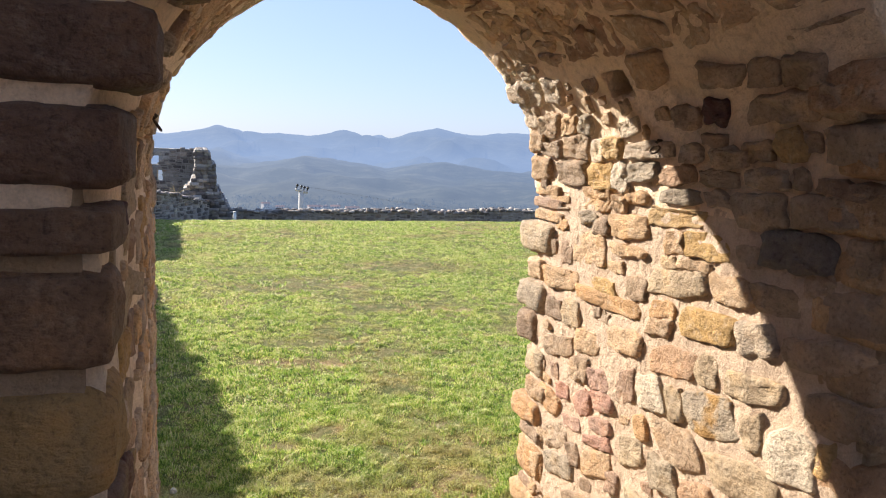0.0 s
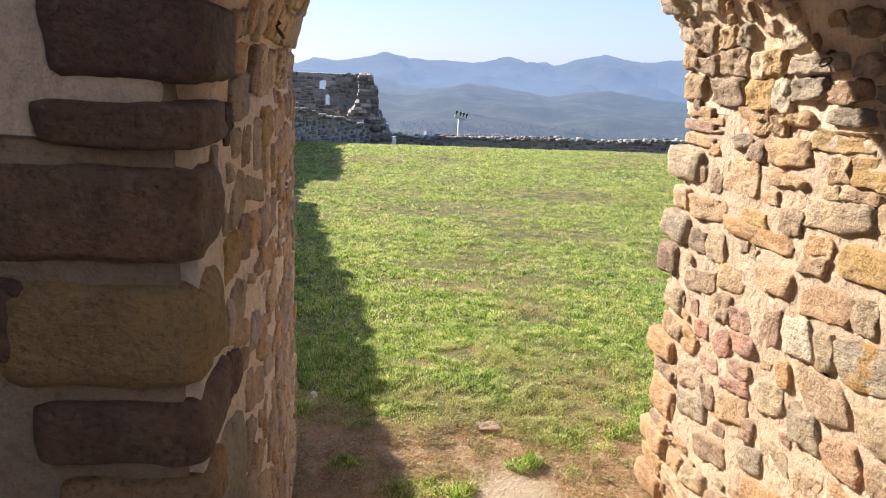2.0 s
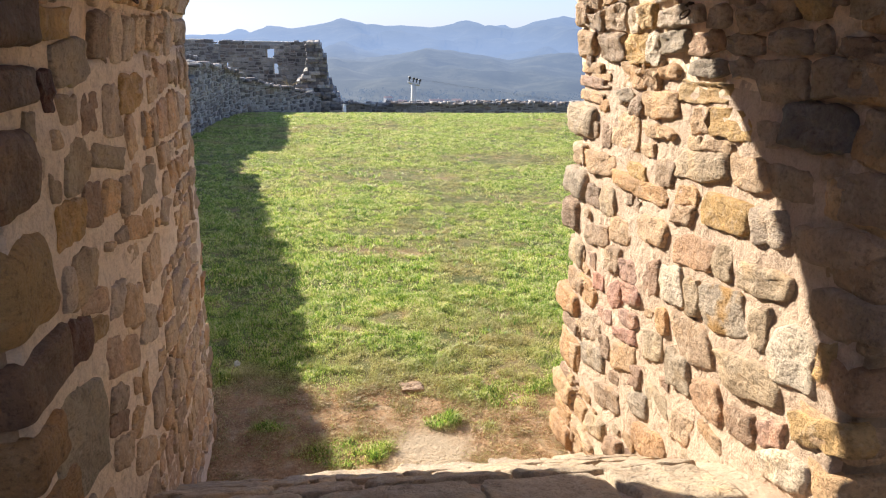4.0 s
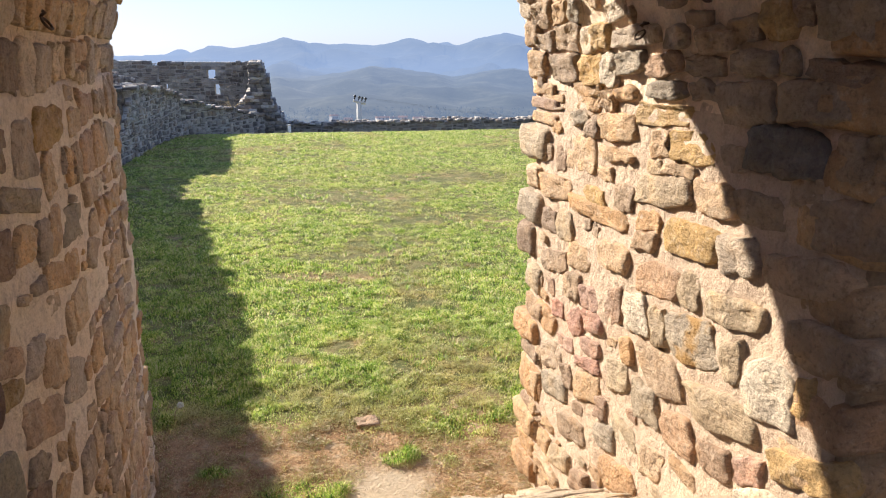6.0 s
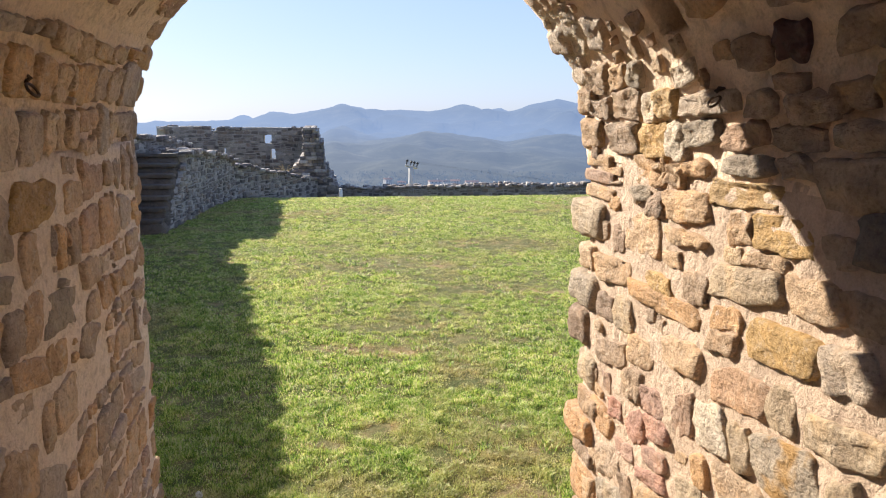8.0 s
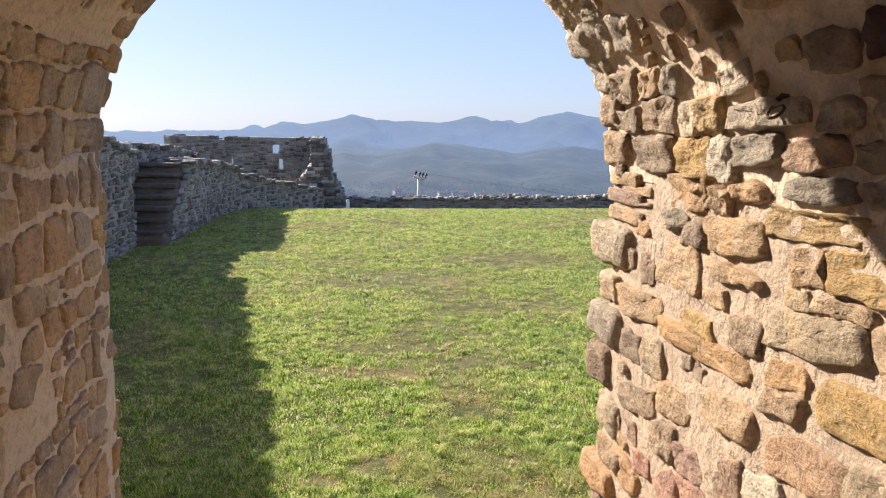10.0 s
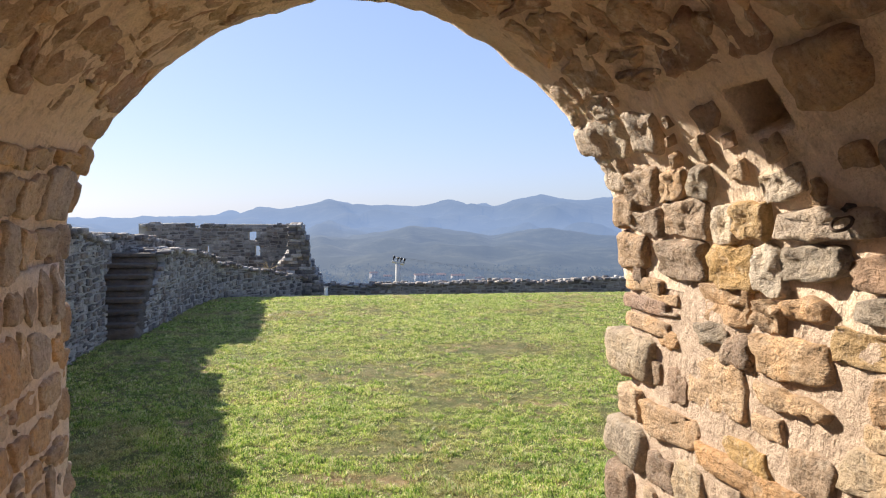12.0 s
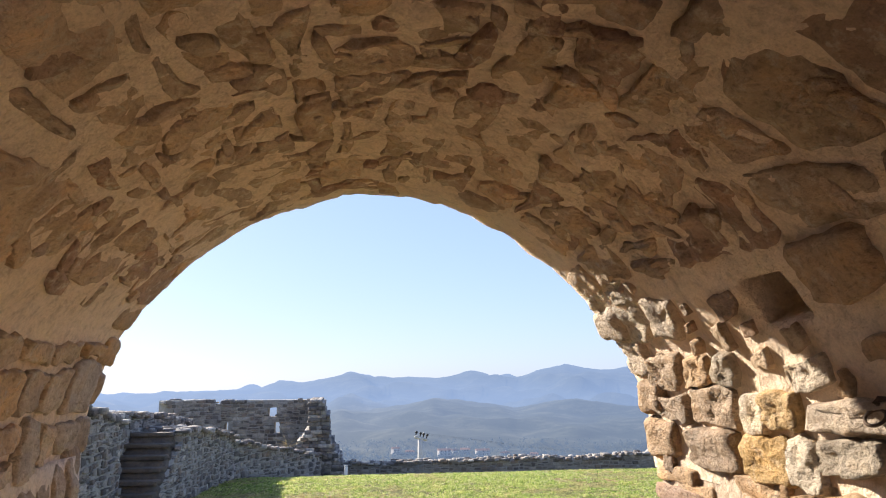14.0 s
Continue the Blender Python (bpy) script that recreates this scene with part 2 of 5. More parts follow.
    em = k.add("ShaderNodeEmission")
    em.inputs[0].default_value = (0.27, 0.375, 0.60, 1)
    em.inputs[1].default_value = HAZE_GLOW
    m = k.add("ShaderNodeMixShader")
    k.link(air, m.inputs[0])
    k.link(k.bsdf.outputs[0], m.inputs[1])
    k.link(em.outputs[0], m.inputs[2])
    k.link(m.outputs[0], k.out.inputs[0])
    return k.mat


HAZE_GLOW = 0.3
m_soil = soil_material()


def grass_material():
    k = Nodes("grass blades", 0.5)
    k.bsdf.inputs["Specular IOR Level"].default_value = 0.35
    rnd = k.add("ShaderNodeNewGeometry").outputs["Random Per Island"]
    mid = k.noise(1.6, 4.0, 0.6)
    mid2 = k.noise(7.0, 3.0, 0.6)
    green = k.ramp(k.maths("ADD", k.maths("MULTIPLY", rnd, 0.95), k.maths("MULTIPLY", k.maths("SUBTRACT", mid2, 0.46), 1.25)), [(0.0, (0.045, 0.12, 0.02)), (0.26, (0.19, 0.34, 0.05)), (0.5, (0.41, 0.56, 0.10)), (0.78, (0.68, 0.71, 0.24)), (0.97, (0.82, 0.74, 0.46))])
    dry = k.ramp(rnd, [(0.0, (0.44, 0.28, 0.14)), (0.35, (0.58, 0.43, 0.25)), (0.7, (0.70, 0.56, 0.36)), (0.92, (0.34, 0.36, 0.10))])
    col = k.add("ShaderNodeAttribute")
    col.attribute_name = "dry"
    c = k.mix(col.outputs["Fac"], green, dry)
    c = k.mix(0.5, c, k.ramp(mid, [(0.3, (0.62, 0.74, 0.6)), (0.7, (1.28, 1.16, 1.15))]), "MULTIPLY")
    k.colour(c)
    tr = k.add("ShaderNodeBsdfTranslucent")
    k.link(c, tr.inputs[0])
    m = k.add("ShaderNodeMixShader")
    m.inputs[0].default_value = 0.45
    k.link(k.bsdf.outputs[0], m.inputs[1])
    k.link(tr.outputs[0], m.inputs[2])
    k.link(m.outputs[0], k.out.inputs[0])
    return k.mat


m_grass = grass_material()


# ---- mesh helpers ----
def part(name, bm, material, parent=None, label="", smooth=True):
    """Links a bmesh as one mesh object, under a thing if one is given."""
    bmesh.ops.recalc_face_normals(bm, faces=bm.faces)
    me = bpy.data.meshes.new(name)
    bm.to_mesh(me)
    bm.free()
    for mm in material if isinstance(material, (list, tuple)) else [material]:
        me.materials.append(mm)
    if smooth:
        me.shade_smooth()
    ob = new(name, me)
    if parent is not None:
        ob.parent = parent
    if label:
        ob["label"] = label
    return ob


def thing(name, label, category, group="", kind="", at=(0, 0, 0)):
    ob = new(name)
    ob.location = at
    ob.empty_display_size = 0.1
    return tagged(ob, label, category, group, kind)


def box_bm(x0, x1, y0, y1, z0, z1, bevel=0.0, bm=None):
    own = bm if bm is not None else bmesh.new()
    got = bmesh.ops.create_cube(own, size=1.0)["verts"]
    for v in got:
        v.co = Vector(((x0 + x1) / 2 + v.co.x * (x1 - x0), (y0 + y1) / 2 + v.co.y * (y1 - y0), (z0 + z1) / 2 + v.co.z * (z1 - z0)))
    if bevel:
        edges = list({e for v in got for e in v.link_edges})
        bmesh.ops.bevel(own, geom=edges, offset=bevel, segments=2, affect="EDGES")
    return own


def tube_bm(points, radius, sides=8, bm=None, closed=False):
    """A round bar along points."""
    own = bm if bm is not None else bmesh.new()
    rings = []
    n = len(points)
    pts = [Vector(p) for p in points]
    for i, p in enumerate(pts):
        a = pts[(i - 1) % n] if closed or i else p
        b = pts[(i + 1) % n] if closed or i < n - 1 else p
        way = (b - a).normalized()
        q = way.to_track_quat("Z", "Y")
        r = radius[i] if isinstance(radius, (list, tuple)) else radius
        rings.append([own.verts.new(p + q @ Vector((r * math.cos(2 * math.pi * j / sides), r * math.sin(2 * math.pi * j / sides), 0))) for j in range(sides)])
    for i in range(n if closed else n - 1):
        for j in range(sides):
            k = (i + 1) % n
            own.faces.new((rings[i][j], rings[i][(j + 1) % sides], rings[k][(j + 1) % sides], rings[k][j]))
    if not closed:
        own.faces.new(rings[0][::-1])
        own.faces.new(rings[-1])
    return own


def rough(p, amp, scale, seed=0.0):
    q = Vector(p) * scale + Vector((seed * 3.1, seed * 1.7, seed * 0.9))
    return amp * noise.noise(q)


def sheet_bm(us, vs, place, back, amp=0.012, scale=7.0):
    """A closed slab whose front is a rough grid; back is the way to its rear."""
    bm = bmesh.new()
    back = Vector(back)
    out = -back.normalized()
    grid = []
    for u in us:
        row = []
        for v in vs:
            p = Vector(place(u, v))
            p = p + out * (rough(p, amp, scale) + rough(p, amp * 0.5, scale * 3.1))
            row.append(bm.verts.new(p))
        grid.append(row)
    for i in range(len(us) - 1):
        for j in range(len(vs) - 1):
            bm.faces.new((grid[i][j], grid[i + 1][j], grid[i + 1][j + 1], grid[i][j + 1]))
    rim = [e for e in bm.edges if e.is_boundary]
    got = bmesh.ops.extrude_edge_only(bm, edges=rim)["geom"]
    moved = [g for g in got if isinstance(g, bmesh.types.BMVert)]
    bmesh.ops.translate(bm, verts=moved, vec=back)
    new_rim = [g for g in got if isinstance(g, bmesh.types.BMEdge) and g.is_boundary]
    bmesh.ops.edgeloop_fill(bm, edges=new_rim)
    return bm


def span(a, b, step):
    n = max(2, int(math.ceil(abs(b - a) / step)) + 1)
    return [a + (b - a) * i / (n - 1) for i in range(n)]


# ---- masonry ----
def courses(rng, u0, u1, v0, v1, hs, ws, gap, wave=0.014, split=0.16):
    """Rubble laid in uneven courses: outlines of stones as (u, v) points."""
    polys = []
    rows = [v0]
    while rows[-1] < v1:
        rows.append(rows[-1] + rng.uniform(*hs))
    tag = rng.uniform(0, 50)

    def bed(i, u):
        return rows[i] + wave * 2.0 * noise.noise(Vector((u * 2.6, i * 7.3 + tag, 0.0)))

    for i in range(len(rows) - 1):
        u = u0 - rng.uniform(0, ws[0])
        lean0 = 0.0
        while u < u1:
            w = rng.uniform(*ws) * (1.25 if rng.random() < 0.15 else 1.0)
            lean1 = rng.uniform(-0.018, 0.018)
            cells = [(u, u + w, 0.0, 1.0)]
            if rng.random() < split:
                s = rng.uniform(0.4, 0.62)
                cells = [(u, u + w, 0.0, s), (u, u + w, s, 1.0)]
            elif rng.random() < 0.12:
                s = rng.uniform(0.3, 0.5)
                cells = [(u, u + w * 0.72, 0.0, 1.0), (u + w * 0.72, u + w, 0.0, s), (u + w * 0.72, u + w, s, 1.0)]
            for a, b, s0, s1 in cells:
                def corner(uu, s, side):
                    lo, hi = bed(i, uu), bed(i + 1, uu)
                    return [uu + (lean0 if side == 0 else lean1) * (s - 0.5) * 2, lo + (hi - lo) * s]
                g = gap * rng.uniform(0.55, 1.35) / 2
                mid = (a + b) / 2
                pts = [corner(a, s0, 0), corner(mid, s0, 0), corner(b, s0, 1), corner(b, (s0 + s1) / 2, 1),
                       corner(b, s1, 1), corner(mid, s1, 0), corner(a, s1, 0), corner(a, (s0 + s1) / 2, 0)]
                cu = sum(p[0] for p in pts) / 8
                cv = sum(p[1] for p in pts) / 8
                hw, hh = (b - a) / 2, max(0.02, (pts[6][1] - pts[0][1]) / 2)
                keep = []
                for k, p in enumerate(pts):
                    j = 0.13 if k % 2 == 0 else 0.09
                    su = max(0.3, 1 - g / hw) * (1 - (rng.uniform(-0.02, j) if k % 2 == 0 else rng.uniform(-0.06, 0.05)))
                    sv = max(0.3, 1 - g / hh) * (1 - (rng.uniform(-0.02, j) if k % 2 == 0 else rng.uniform(-0.06, 0.05)))
                    keep.append((cu + (p[0] - cu) * su, cv + (p[1] - cv) * sv))
                polys.append(keep)
            u += w
            lean0 = lean1
    return polys


def cut_corners(poly, times=1):
    for _ in range(times):
        nxt = []
        for i in range(len(poly)):
            a, b = poly[i], poly[(i + 1) % len(poly)]
            nxt.append((a[0] * 0.86 + b[0] * 0.14, a[1] * 0.86 + b[1] * 0.14))
            nxt.append((a[0] * 0.14 + b[0] * 0.86, a[1] * 0.14 + b[1] * 0.86))
        poly = nxt
    return poly


def stone_into(bm, poly, place, proud, depth=0.06, seed=0.0, rounds=1, lump=0.007):
    """One stone with a domed, uneven face; place(u, v, n) puts it in the world."""
    ring = cut_corners(poly, rounds)
    if rounds:
        ring = [q for k, p in enumerate(ring) for q in (p, ((p[0] + ring[(k + 1) % len(ring)][0]) / 2, (p[1] + ring[(k + 1) % len(ring)][1]) / 2))]
        ring = [(u + 0.015 * noise.noise(Vector((u * 26, v * 26, seed))), v + 0.014 * noise.noise(Vector((u * 26, v * 26, seed + 9)))) for u, v in ring]
    n = len(ring)
    cu = sum(p[0] for p in ring) / n
    cv = sum(p[1] for p in ring) / n
    tip_u = 0.25 * math.sin(seed * 12.9)
    tip_v = 0.25 * math.cos(seed * 7.7)
    rings = []
    for f, h in ((1.02, -depth), (1.0, -0.004), (0.975, proud * 0.6), (0.91, proud * 0.95), (0.66, proud * 1.02), (0.34, proud)):
        row = []
        for u, v in ring:
            uu, vv = cu + (u - cu) * f, cv + (v - cv) * f
            hh = h
            if h > 0:
                tilt = 0.5 * proud * (tip_u * (u - cu) + tip_v * (v - cv)) / 0.06
                hh += tilt * (1 if f < 1 else 0.4) + (noise.noise(Vector((uu * 18, vv * 18, seed * 5))) + 0.5 * noise.noise(Vector((uu * 45, vv * 45, seed * 3)))) * lump * (1.0 if f < 0.95 else 0.6)
            row.append(bm.verts.new(place(uu, vv, hh)))
        rings.append(row)
    top = bm.verts.new(place(cu, cv, proud * 1.08 + noise.noise(Vector((cu * 22, cv * 22, seed * 5))) * lump))
    for a, b in zip(rings, rings[1:]):
        for i in range(n):
            bm.faces.new((a[i], a[(i + 1) % n], b[(i + 1) % n], b[i]))
    last = rings[-1]
    for i in range(n):
        bm.faces.new((last[i], last[(i + 1) % n], top))
    return bm


def centre(poly):
    return sum(p[0] for p in poly) / len(poly), sum(p[1] for p in poly) / len(poly)


def stones_on(parent, polys, place, rng, keep, proud, material, rounds=1, depth=0.06, lump=0.009):
    """Each stone as an object of its own under its wall."""
    for p in polys:
        if keep(*centre(p)):
            part("stone", stone_into(bmesh.new(), p, place, rng.uniform(*proud), depth, rng.uniform(0, 20), rounds, lump), material, parent)


def stones_joined(name, polys, place, rng, keep, proud, material, parent, rounds=1, depth=0.06):
    bm = bmesh.new()
    for p in polys:
        if keep(*centre(p)):
            stone_into(bm, p, place, rng.uniform(*proud), depth, rng.uniform(0, 20), rounds)
    ob = part(name, bm, material, parent)
    ob["kind"] = "stuff"
    return ob


def block_bm(c, size, rng, amp=0.012, cuts=3, bm=None, worn=0.42):
    """A squared block with worn, rounded, uneven faces."""
    own = bm if bm is not None else bmesh.new()
    t = bmesh.new()
    bmesh.ops.create_cube(t, size=2.0)
    bmesh.ops.subdivide_edges(t, edges=t.edges[:], cuts=cuts, use_grid_fill=True)
    seed = rng.uniform(0, 30)
    half = Vector(size) / 2
    rad = min(half) * worn
    for v in t.verts:
        p = Vector((v.co.x * half.x, v.co.y * half.y, v.co.z * half.z))
        core = Vector([max(-(h - rad), min(h - rad, q)) for q, h in zip(p, half)])
        d = p - core
        if d.length > 1e-6:
            p = core + d.normalized() * rad * (1.0 if d.length > rad else d.length / rad)
        p += p.normalized() * (rough(p, amp, 11.0, seed) + rough(p, amp * 0.5, 29.0, seed))
        v.co = p + Vector(c)
    me = bpy.data.meshes.new("t")
    t.to_mesh(me)
    t.free()
    own.from_mesh(me)
    bpy.data.meshes.remove(me)
    return own


# ---- terrain: one sheet from the yard to the horizon ----
AZ1 = (-60, -18, -14, -10, -7, -5.4, -4.1, -2.6, 1.2, 3.2, 5.2, 7.8, 10.5, 12.7, 14.2, 15.8, 17.7, 19.4, 21, 24, 30, 60)
EL1 = (-1.2, -0.95, -0.85, -0.8, -0.7, -0.5, 0.02, -0.12, 0.55, 0.22, 0.13, 0.23, 0.51, 0.3, 0.13, 0.75, 1.15, 0.85, 0.72, 0.95, 0.5, 0.2)
AZ2 = (-60, -12, -4, 0.4, 2.6, 5.2, 7.4, 9, 10.9, 14, 16, 18.4, 22.6, 30, 60)
EL2 = (-3.2, -3.0, -3.0, -2.1, -2.5, -2.1, -1.54, -1.75, -2.06, -2.26, -1.75, -1.56, -2.0, -2.2, -2.5)


def ripple(x, y, s):
    return (np.sin(x * s * 1.3 + 1.1 * np.sin(y * s * 0.9 + 0.4)) + np.sin(y * s * 1.7 + 1.3 * np.sin(x * s * 1.1 + 2.0))
            + 0.5 * np.sin((x + y) * s * 2.9 + np.sin((x - y) * s * 2.1))) / 2.5


def land(x, y):
    """Height of the ground."""
    x, y = np.asarray(x, float), np.asarray(y, float)
    d = np.hypot(x - 1.0, y - 10.0)
    z = 0.02 * ripple(x, y, 0.9) + 0.008 * ripple(x, y, 4.1)
    z = z - 0.05 * np.clip((4.2 - y) / 0.8, 0, 1)
    z = z - 0.022 * np.clip(y - 18.3, 0, 6.5) ** 2
    fall = np.clip(d - 17.0, 0, None)
    z = z - 84.0 * (1 - np.exp(-fall / 170.0)) + 84.0 * (1 - np.exp(-np.clip(fall, 0, 2.0) / 170.0)) * 0.9
    az = np.degrees(np.arctan2(x - 0.5, y - 0.8))
    far = np.clip((d - 150) / 500, 0, 1)
    z = z + far * (9 * ripple(x, y, 0.012) + 5 * ripple(x + 70, y, 0.034))
    c2 = 2.2 + 1650 * np.tan(np.radians(np.interp(az, AZ2, EL2)))
    z = z + (c2 - z) * np.exp(-(((d - 1650) / 420) ** 2)) * 0.999
    c1 = 2.2 + 3300 * np.tan(np.radians(np.interp(az, AZ1, EL1)))
    up = np.clip((d - 2050) / 1250, 0, 1)
    up = up * up * (3 - 2 * up)
    z = z + (c1 - z) * up
    ribs = np.clip((d - 1000) / 500, 0, 1)
    calm = 1 - 0.85 * np.exp(-(((d - 1650) / 180) ** 2)) - 0.85 * np.exp(-(((d - 3300) / 300) ** 2))
    z = z + ribs * calm * (30 * ripple(x, y, 0.0075) + 19 * ripple(x, y + 300, 0.019)) + ribs * (2.2 * ripple(x + 90, y, 0.05) + 1.2 * ripple(x, y + 40, 0.11))
    z = z - np.clip(d - 3350, 0, None) * 0.05
    return z


def build_ground():
    radii = [0.0] + [0.45 * i for i in range(1, 50)]
    while radii[-1] < 4500:
        radii.append(radii[-1] * 1.045 + 0.2)
    turns = [radians(a) for a in np.concatenate([np.arange(-36, 40, 0.3), np.arange(40, 324, 2.0)])]
    n = len(turns)
    xs, ys = [], []
    for r in radii[1:]:
        for a in turns:
            xs.append(1.0 + r * math.sin(a))
            ys.append(10.0 + r * math.cos(a))
    zs = land(xs, ys)
    verts = [(1.0, 10.0, float(land(1.0, 10.0)))] + list(zip(xs, ys, zs.tolist()))
    faces = [(0, 1 + (j + 1) % n, 1 + j) for j in range(n)]
    for i in range(len(radii) - 2):
        a, b = 1 + i * n, 1 + (i + 1) * n
        faces += [(a + j, a + (j + 1) % n, b + (j + 1) % n, b + j) for j in range(n)]
    me = bpy.data.meshes.new("ground")
    me.from_pydata(verts, [], faces)
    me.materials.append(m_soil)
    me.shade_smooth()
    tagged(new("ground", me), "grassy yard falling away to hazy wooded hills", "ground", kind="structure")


build_ground()

# ---- the embrasure: two cheeks, a barrel vault, a sloping sill ----
XL, XR, YIN, YOUT = -0.10, 1.76, 1.47, 3.60
CX, SPRING, RAD = 0.83, 2.0, 0.918
HAUNCH = 0.5
YOUT_L = 3.85  # the wall is thicker on the shaded side


def splay(y):
    """The shaded cheek opens a little outwards."""
    return 0.045 * min(1.0, max(0.0, (y - 2.3) / 1.5))


def flare(a, y):
    """How far the vault opens outwards on its shaded side, at angle a."""
    side = float(np.interp(math.degrees(a), (72, 97, 118, 137, 155, 180), (0.0, 0.05, 0.055, 0.065, 0.075, 0.072)))
    return side * min(1.0, max(0.0, (y - 1.9) / 1.95))


def rim_y(a):
    side = min(1.0, max(0.0, (math.degrees(a) - 70.0) / 45.0))
    return YOUT + (YOUT_L - YOUT) * side * side * (3 - 2 * side)
SILL_Y = 3.12


def sill_top(y):
    """The worn sill: steep at its outer end, rounding off inwards."""
    return float(np.interp(y, (1.47, 1.7, 1.95, 2.4, 3.12), (0.97, 0.925, 0.84, 0.565, 0.11)))


rng = random.Random(7)
REC = 0.002
ys = span(YIN + 0.03, YOUT - 0.06, 0.04)
wall_right = part("wall_right", sheet_bm(ys, span(-0.4, 2.06, 0.04), lambda u, v: (XR + REC, u, v), (2.2, 0, 0)), m_mortar)
tagged(wall_right, "thick rubble wall of tan sandstone in pale lime mortar", "wall", kind="structure")
wall_left = part("wall_left", sheet_bm(span(YIN + 0.03, YOUT_L - 0.06, 0.04), span(-0.4, 2.06, 0.04), lambda u, v: (XL - REC - splay(u), u, v), (-2.2, 0, 0)), m_lmortar)
tagged(wall_left, "thick rubble wall of small tan stones in pale mortar", "wall", kind="structure")


def build_vault():
    bm = bmesh.new()
    ang = span(math.pi + 0.0, 0.0, 0.026)
    deep = span(YIN, YOUT, 0.024)
    r0 = RAD - 0.001

    def vault_r(a, y):
        """The vault's radius: flared at the worn inner corner, drooping a little over the outer rim's sunlit side."""
        return 0.045 * min(1.0, max(0.0, (1.64 - y) / 0.15)) - 0.022 * math.exp(-((a - 0.95) / 0.4) ** 2) * min(1.0, max(0.0, (y - 3.1) / 0.3))

    grid = []
    for depth in deep:
        row = []
        for a in ang:
            y = YIN + (depth - YIN) * (rim_y(a) - YIN) / (YOUT - YIN)
            p = Vector((CX + r0 * math.cos(a), y, SPRING + r0 * math.sin(a)))
            k = (rough(p, 0.014, 5.0) + rough(p, 0.016, 13.0) + rough(p, 0.011, 31.0)) * min(1.0, 0.3 + max(0.0, math.sin(a) - 0.55) * 2.0) * (1.0 - 0.4 * min(1.0, max(0.0, (depth - 3.2) / 0.3)))
            k -= vault_r(a, y) + flare(a, y) + 0.013 * (1 - min(1.0, max(0.0, (math.sin(a) - 0.46) / 0.12)))
            row.append(bm.verts.new((CX + (r0 - k) * math.cos(a), y + (0.004 + rough(p, 0.03, 9.0) if depth > YOUT - 0.01 else 0.0), SPRING + (r0 - k) * math.sin(a))))
        grid.append(row)

    # a beam socket left open in the haunch
    def socket(i, j):
        return 0 <= i < len(deep) - 1 and 0 <= j < len(ang) - 1 and 2.54 < (deep[i] + deep[i + 1]) / 2 < 2.72 and 0.475 < (ang[j] + ang[j + 1]) / 2 < 0.6

    inner = {}

    def sunk(i, j):
        if (i, j) not in inner:
            inner[i, j] = bm.verts.new((CX + (r0 + 0.16) * math.cos(ang[j]), grid[i][j].co.y, SPRING + (r0 + 0.16) * math.sin(ang[j])))
        return inner[i, j]

    for i in range(len(deep) - 1):
        for j in range(len(ang) - 1):
            if socket(i, j):
                bm.faces.new((sunk(i, j), sunk(i, j + 1), sunk(i + 1, j + 1), sunk(i + 1, j)))
                for di, dj, a, b in ((-1, 0, (i, j), (i, j + 1)), (1, 0, (i + 1, j), (i + 1, j + 1)), (0, -1, (i, j), (i + 1, j)), (0, 1, (i, j + 1), (i + 1, j + 1))):
                    if not socket(i + di, j + dj):
                        bm.faces.new((grid[a[0]][a[1]], grid[b[0]][b[1]], sunk(*b), sunk(*a)))
    for i in range(len(deep) - 1):
        for j in range(len(ang) - 1):
            if not socket(i, j):
                bm.faces.new((grid[i][j], grid[i][j + 1], grid[i + 1][j + 1], grid[i + 1][j]))
    tops = []
    for row in (grid[0], grid[-1]):
        up = [bm.verts.new((max(XL - 2.1, min(XR + 2.1, CX + (v.co.x - CX) * 3.0)), v.co.y, 2.06 if i in (0, len(row) - 1) else 4.2)) for i, v in enumerate(row)]
        for i in range(len(row) - 1):
            bm.faces.new((row[i], row[i + 1], up[i + 1], up[i]))
        tops.append(up)
    for i in range(len(ang) - 1):
        bm.faces.new((tops[0][i], tops[0][i + 1], tops[1][i + 1], tops[1][i]))
    vr = random.Random(21)

    def place(u, v, n):
        a = u / RAD
        y = YIN + (v - YIN) * (rim_y(a) - YIN) / (YOUT - YIN)
        r = RAD + vault_r(a, y) + flare(a, y) - n
        return Vector((CX + r * math.cos(a), y, SPRING + r * math.sin(a)))

    before = set(bm.faces)
    polys = courses(vr, YIN + 0.02, YOUT + 0.02, 0.0, RAD * math.pi, (0.07, 0.19), (0.1, 0.3), 0.028, 0.06, 0.2)
    for p in polys:
        flip = [(q[1], min(q[0], YOUT - 0.005)) for q in p]
        cu, cv = centre(flip)
        if min(max(q[k] for q in flip) - min(q[k] for q in flip) for k in (0, 1)) < (0.055 if cv > YOUT - 0.35 and cu < 1.25 else 0.03):
            continue
        if HAUNCH + 0.08 < cu < RAD * math.pi - 0.49 and YIN + 0.03 < cv < YOUT - (0.13 if cu < 1.25 else 0.075) and not (cu < 0.62 and 2.48 < cv < 2.77):
            stone_into(bm, flip, place, vr.uniform(-0.002, 0.009) + 0.004, 0.06, vr.uniform(0, 20), 1, 0.02 if cv < YOUT - 0.3 else 0.011)
    # flat chips and splinters pressed into the mortar
    for _ in range(230):
        cu, cv = vr.uniform(HAUNCH + 0.08, RAD * math.pi - 0.5), vr.uniform(YIN + 0.05, YOUT - 0.06)
        if (cu < 0.68 and 2.44 < cv < 2.82) or (cu < 1.25 and cv > YOUT - 0.3):
            continue
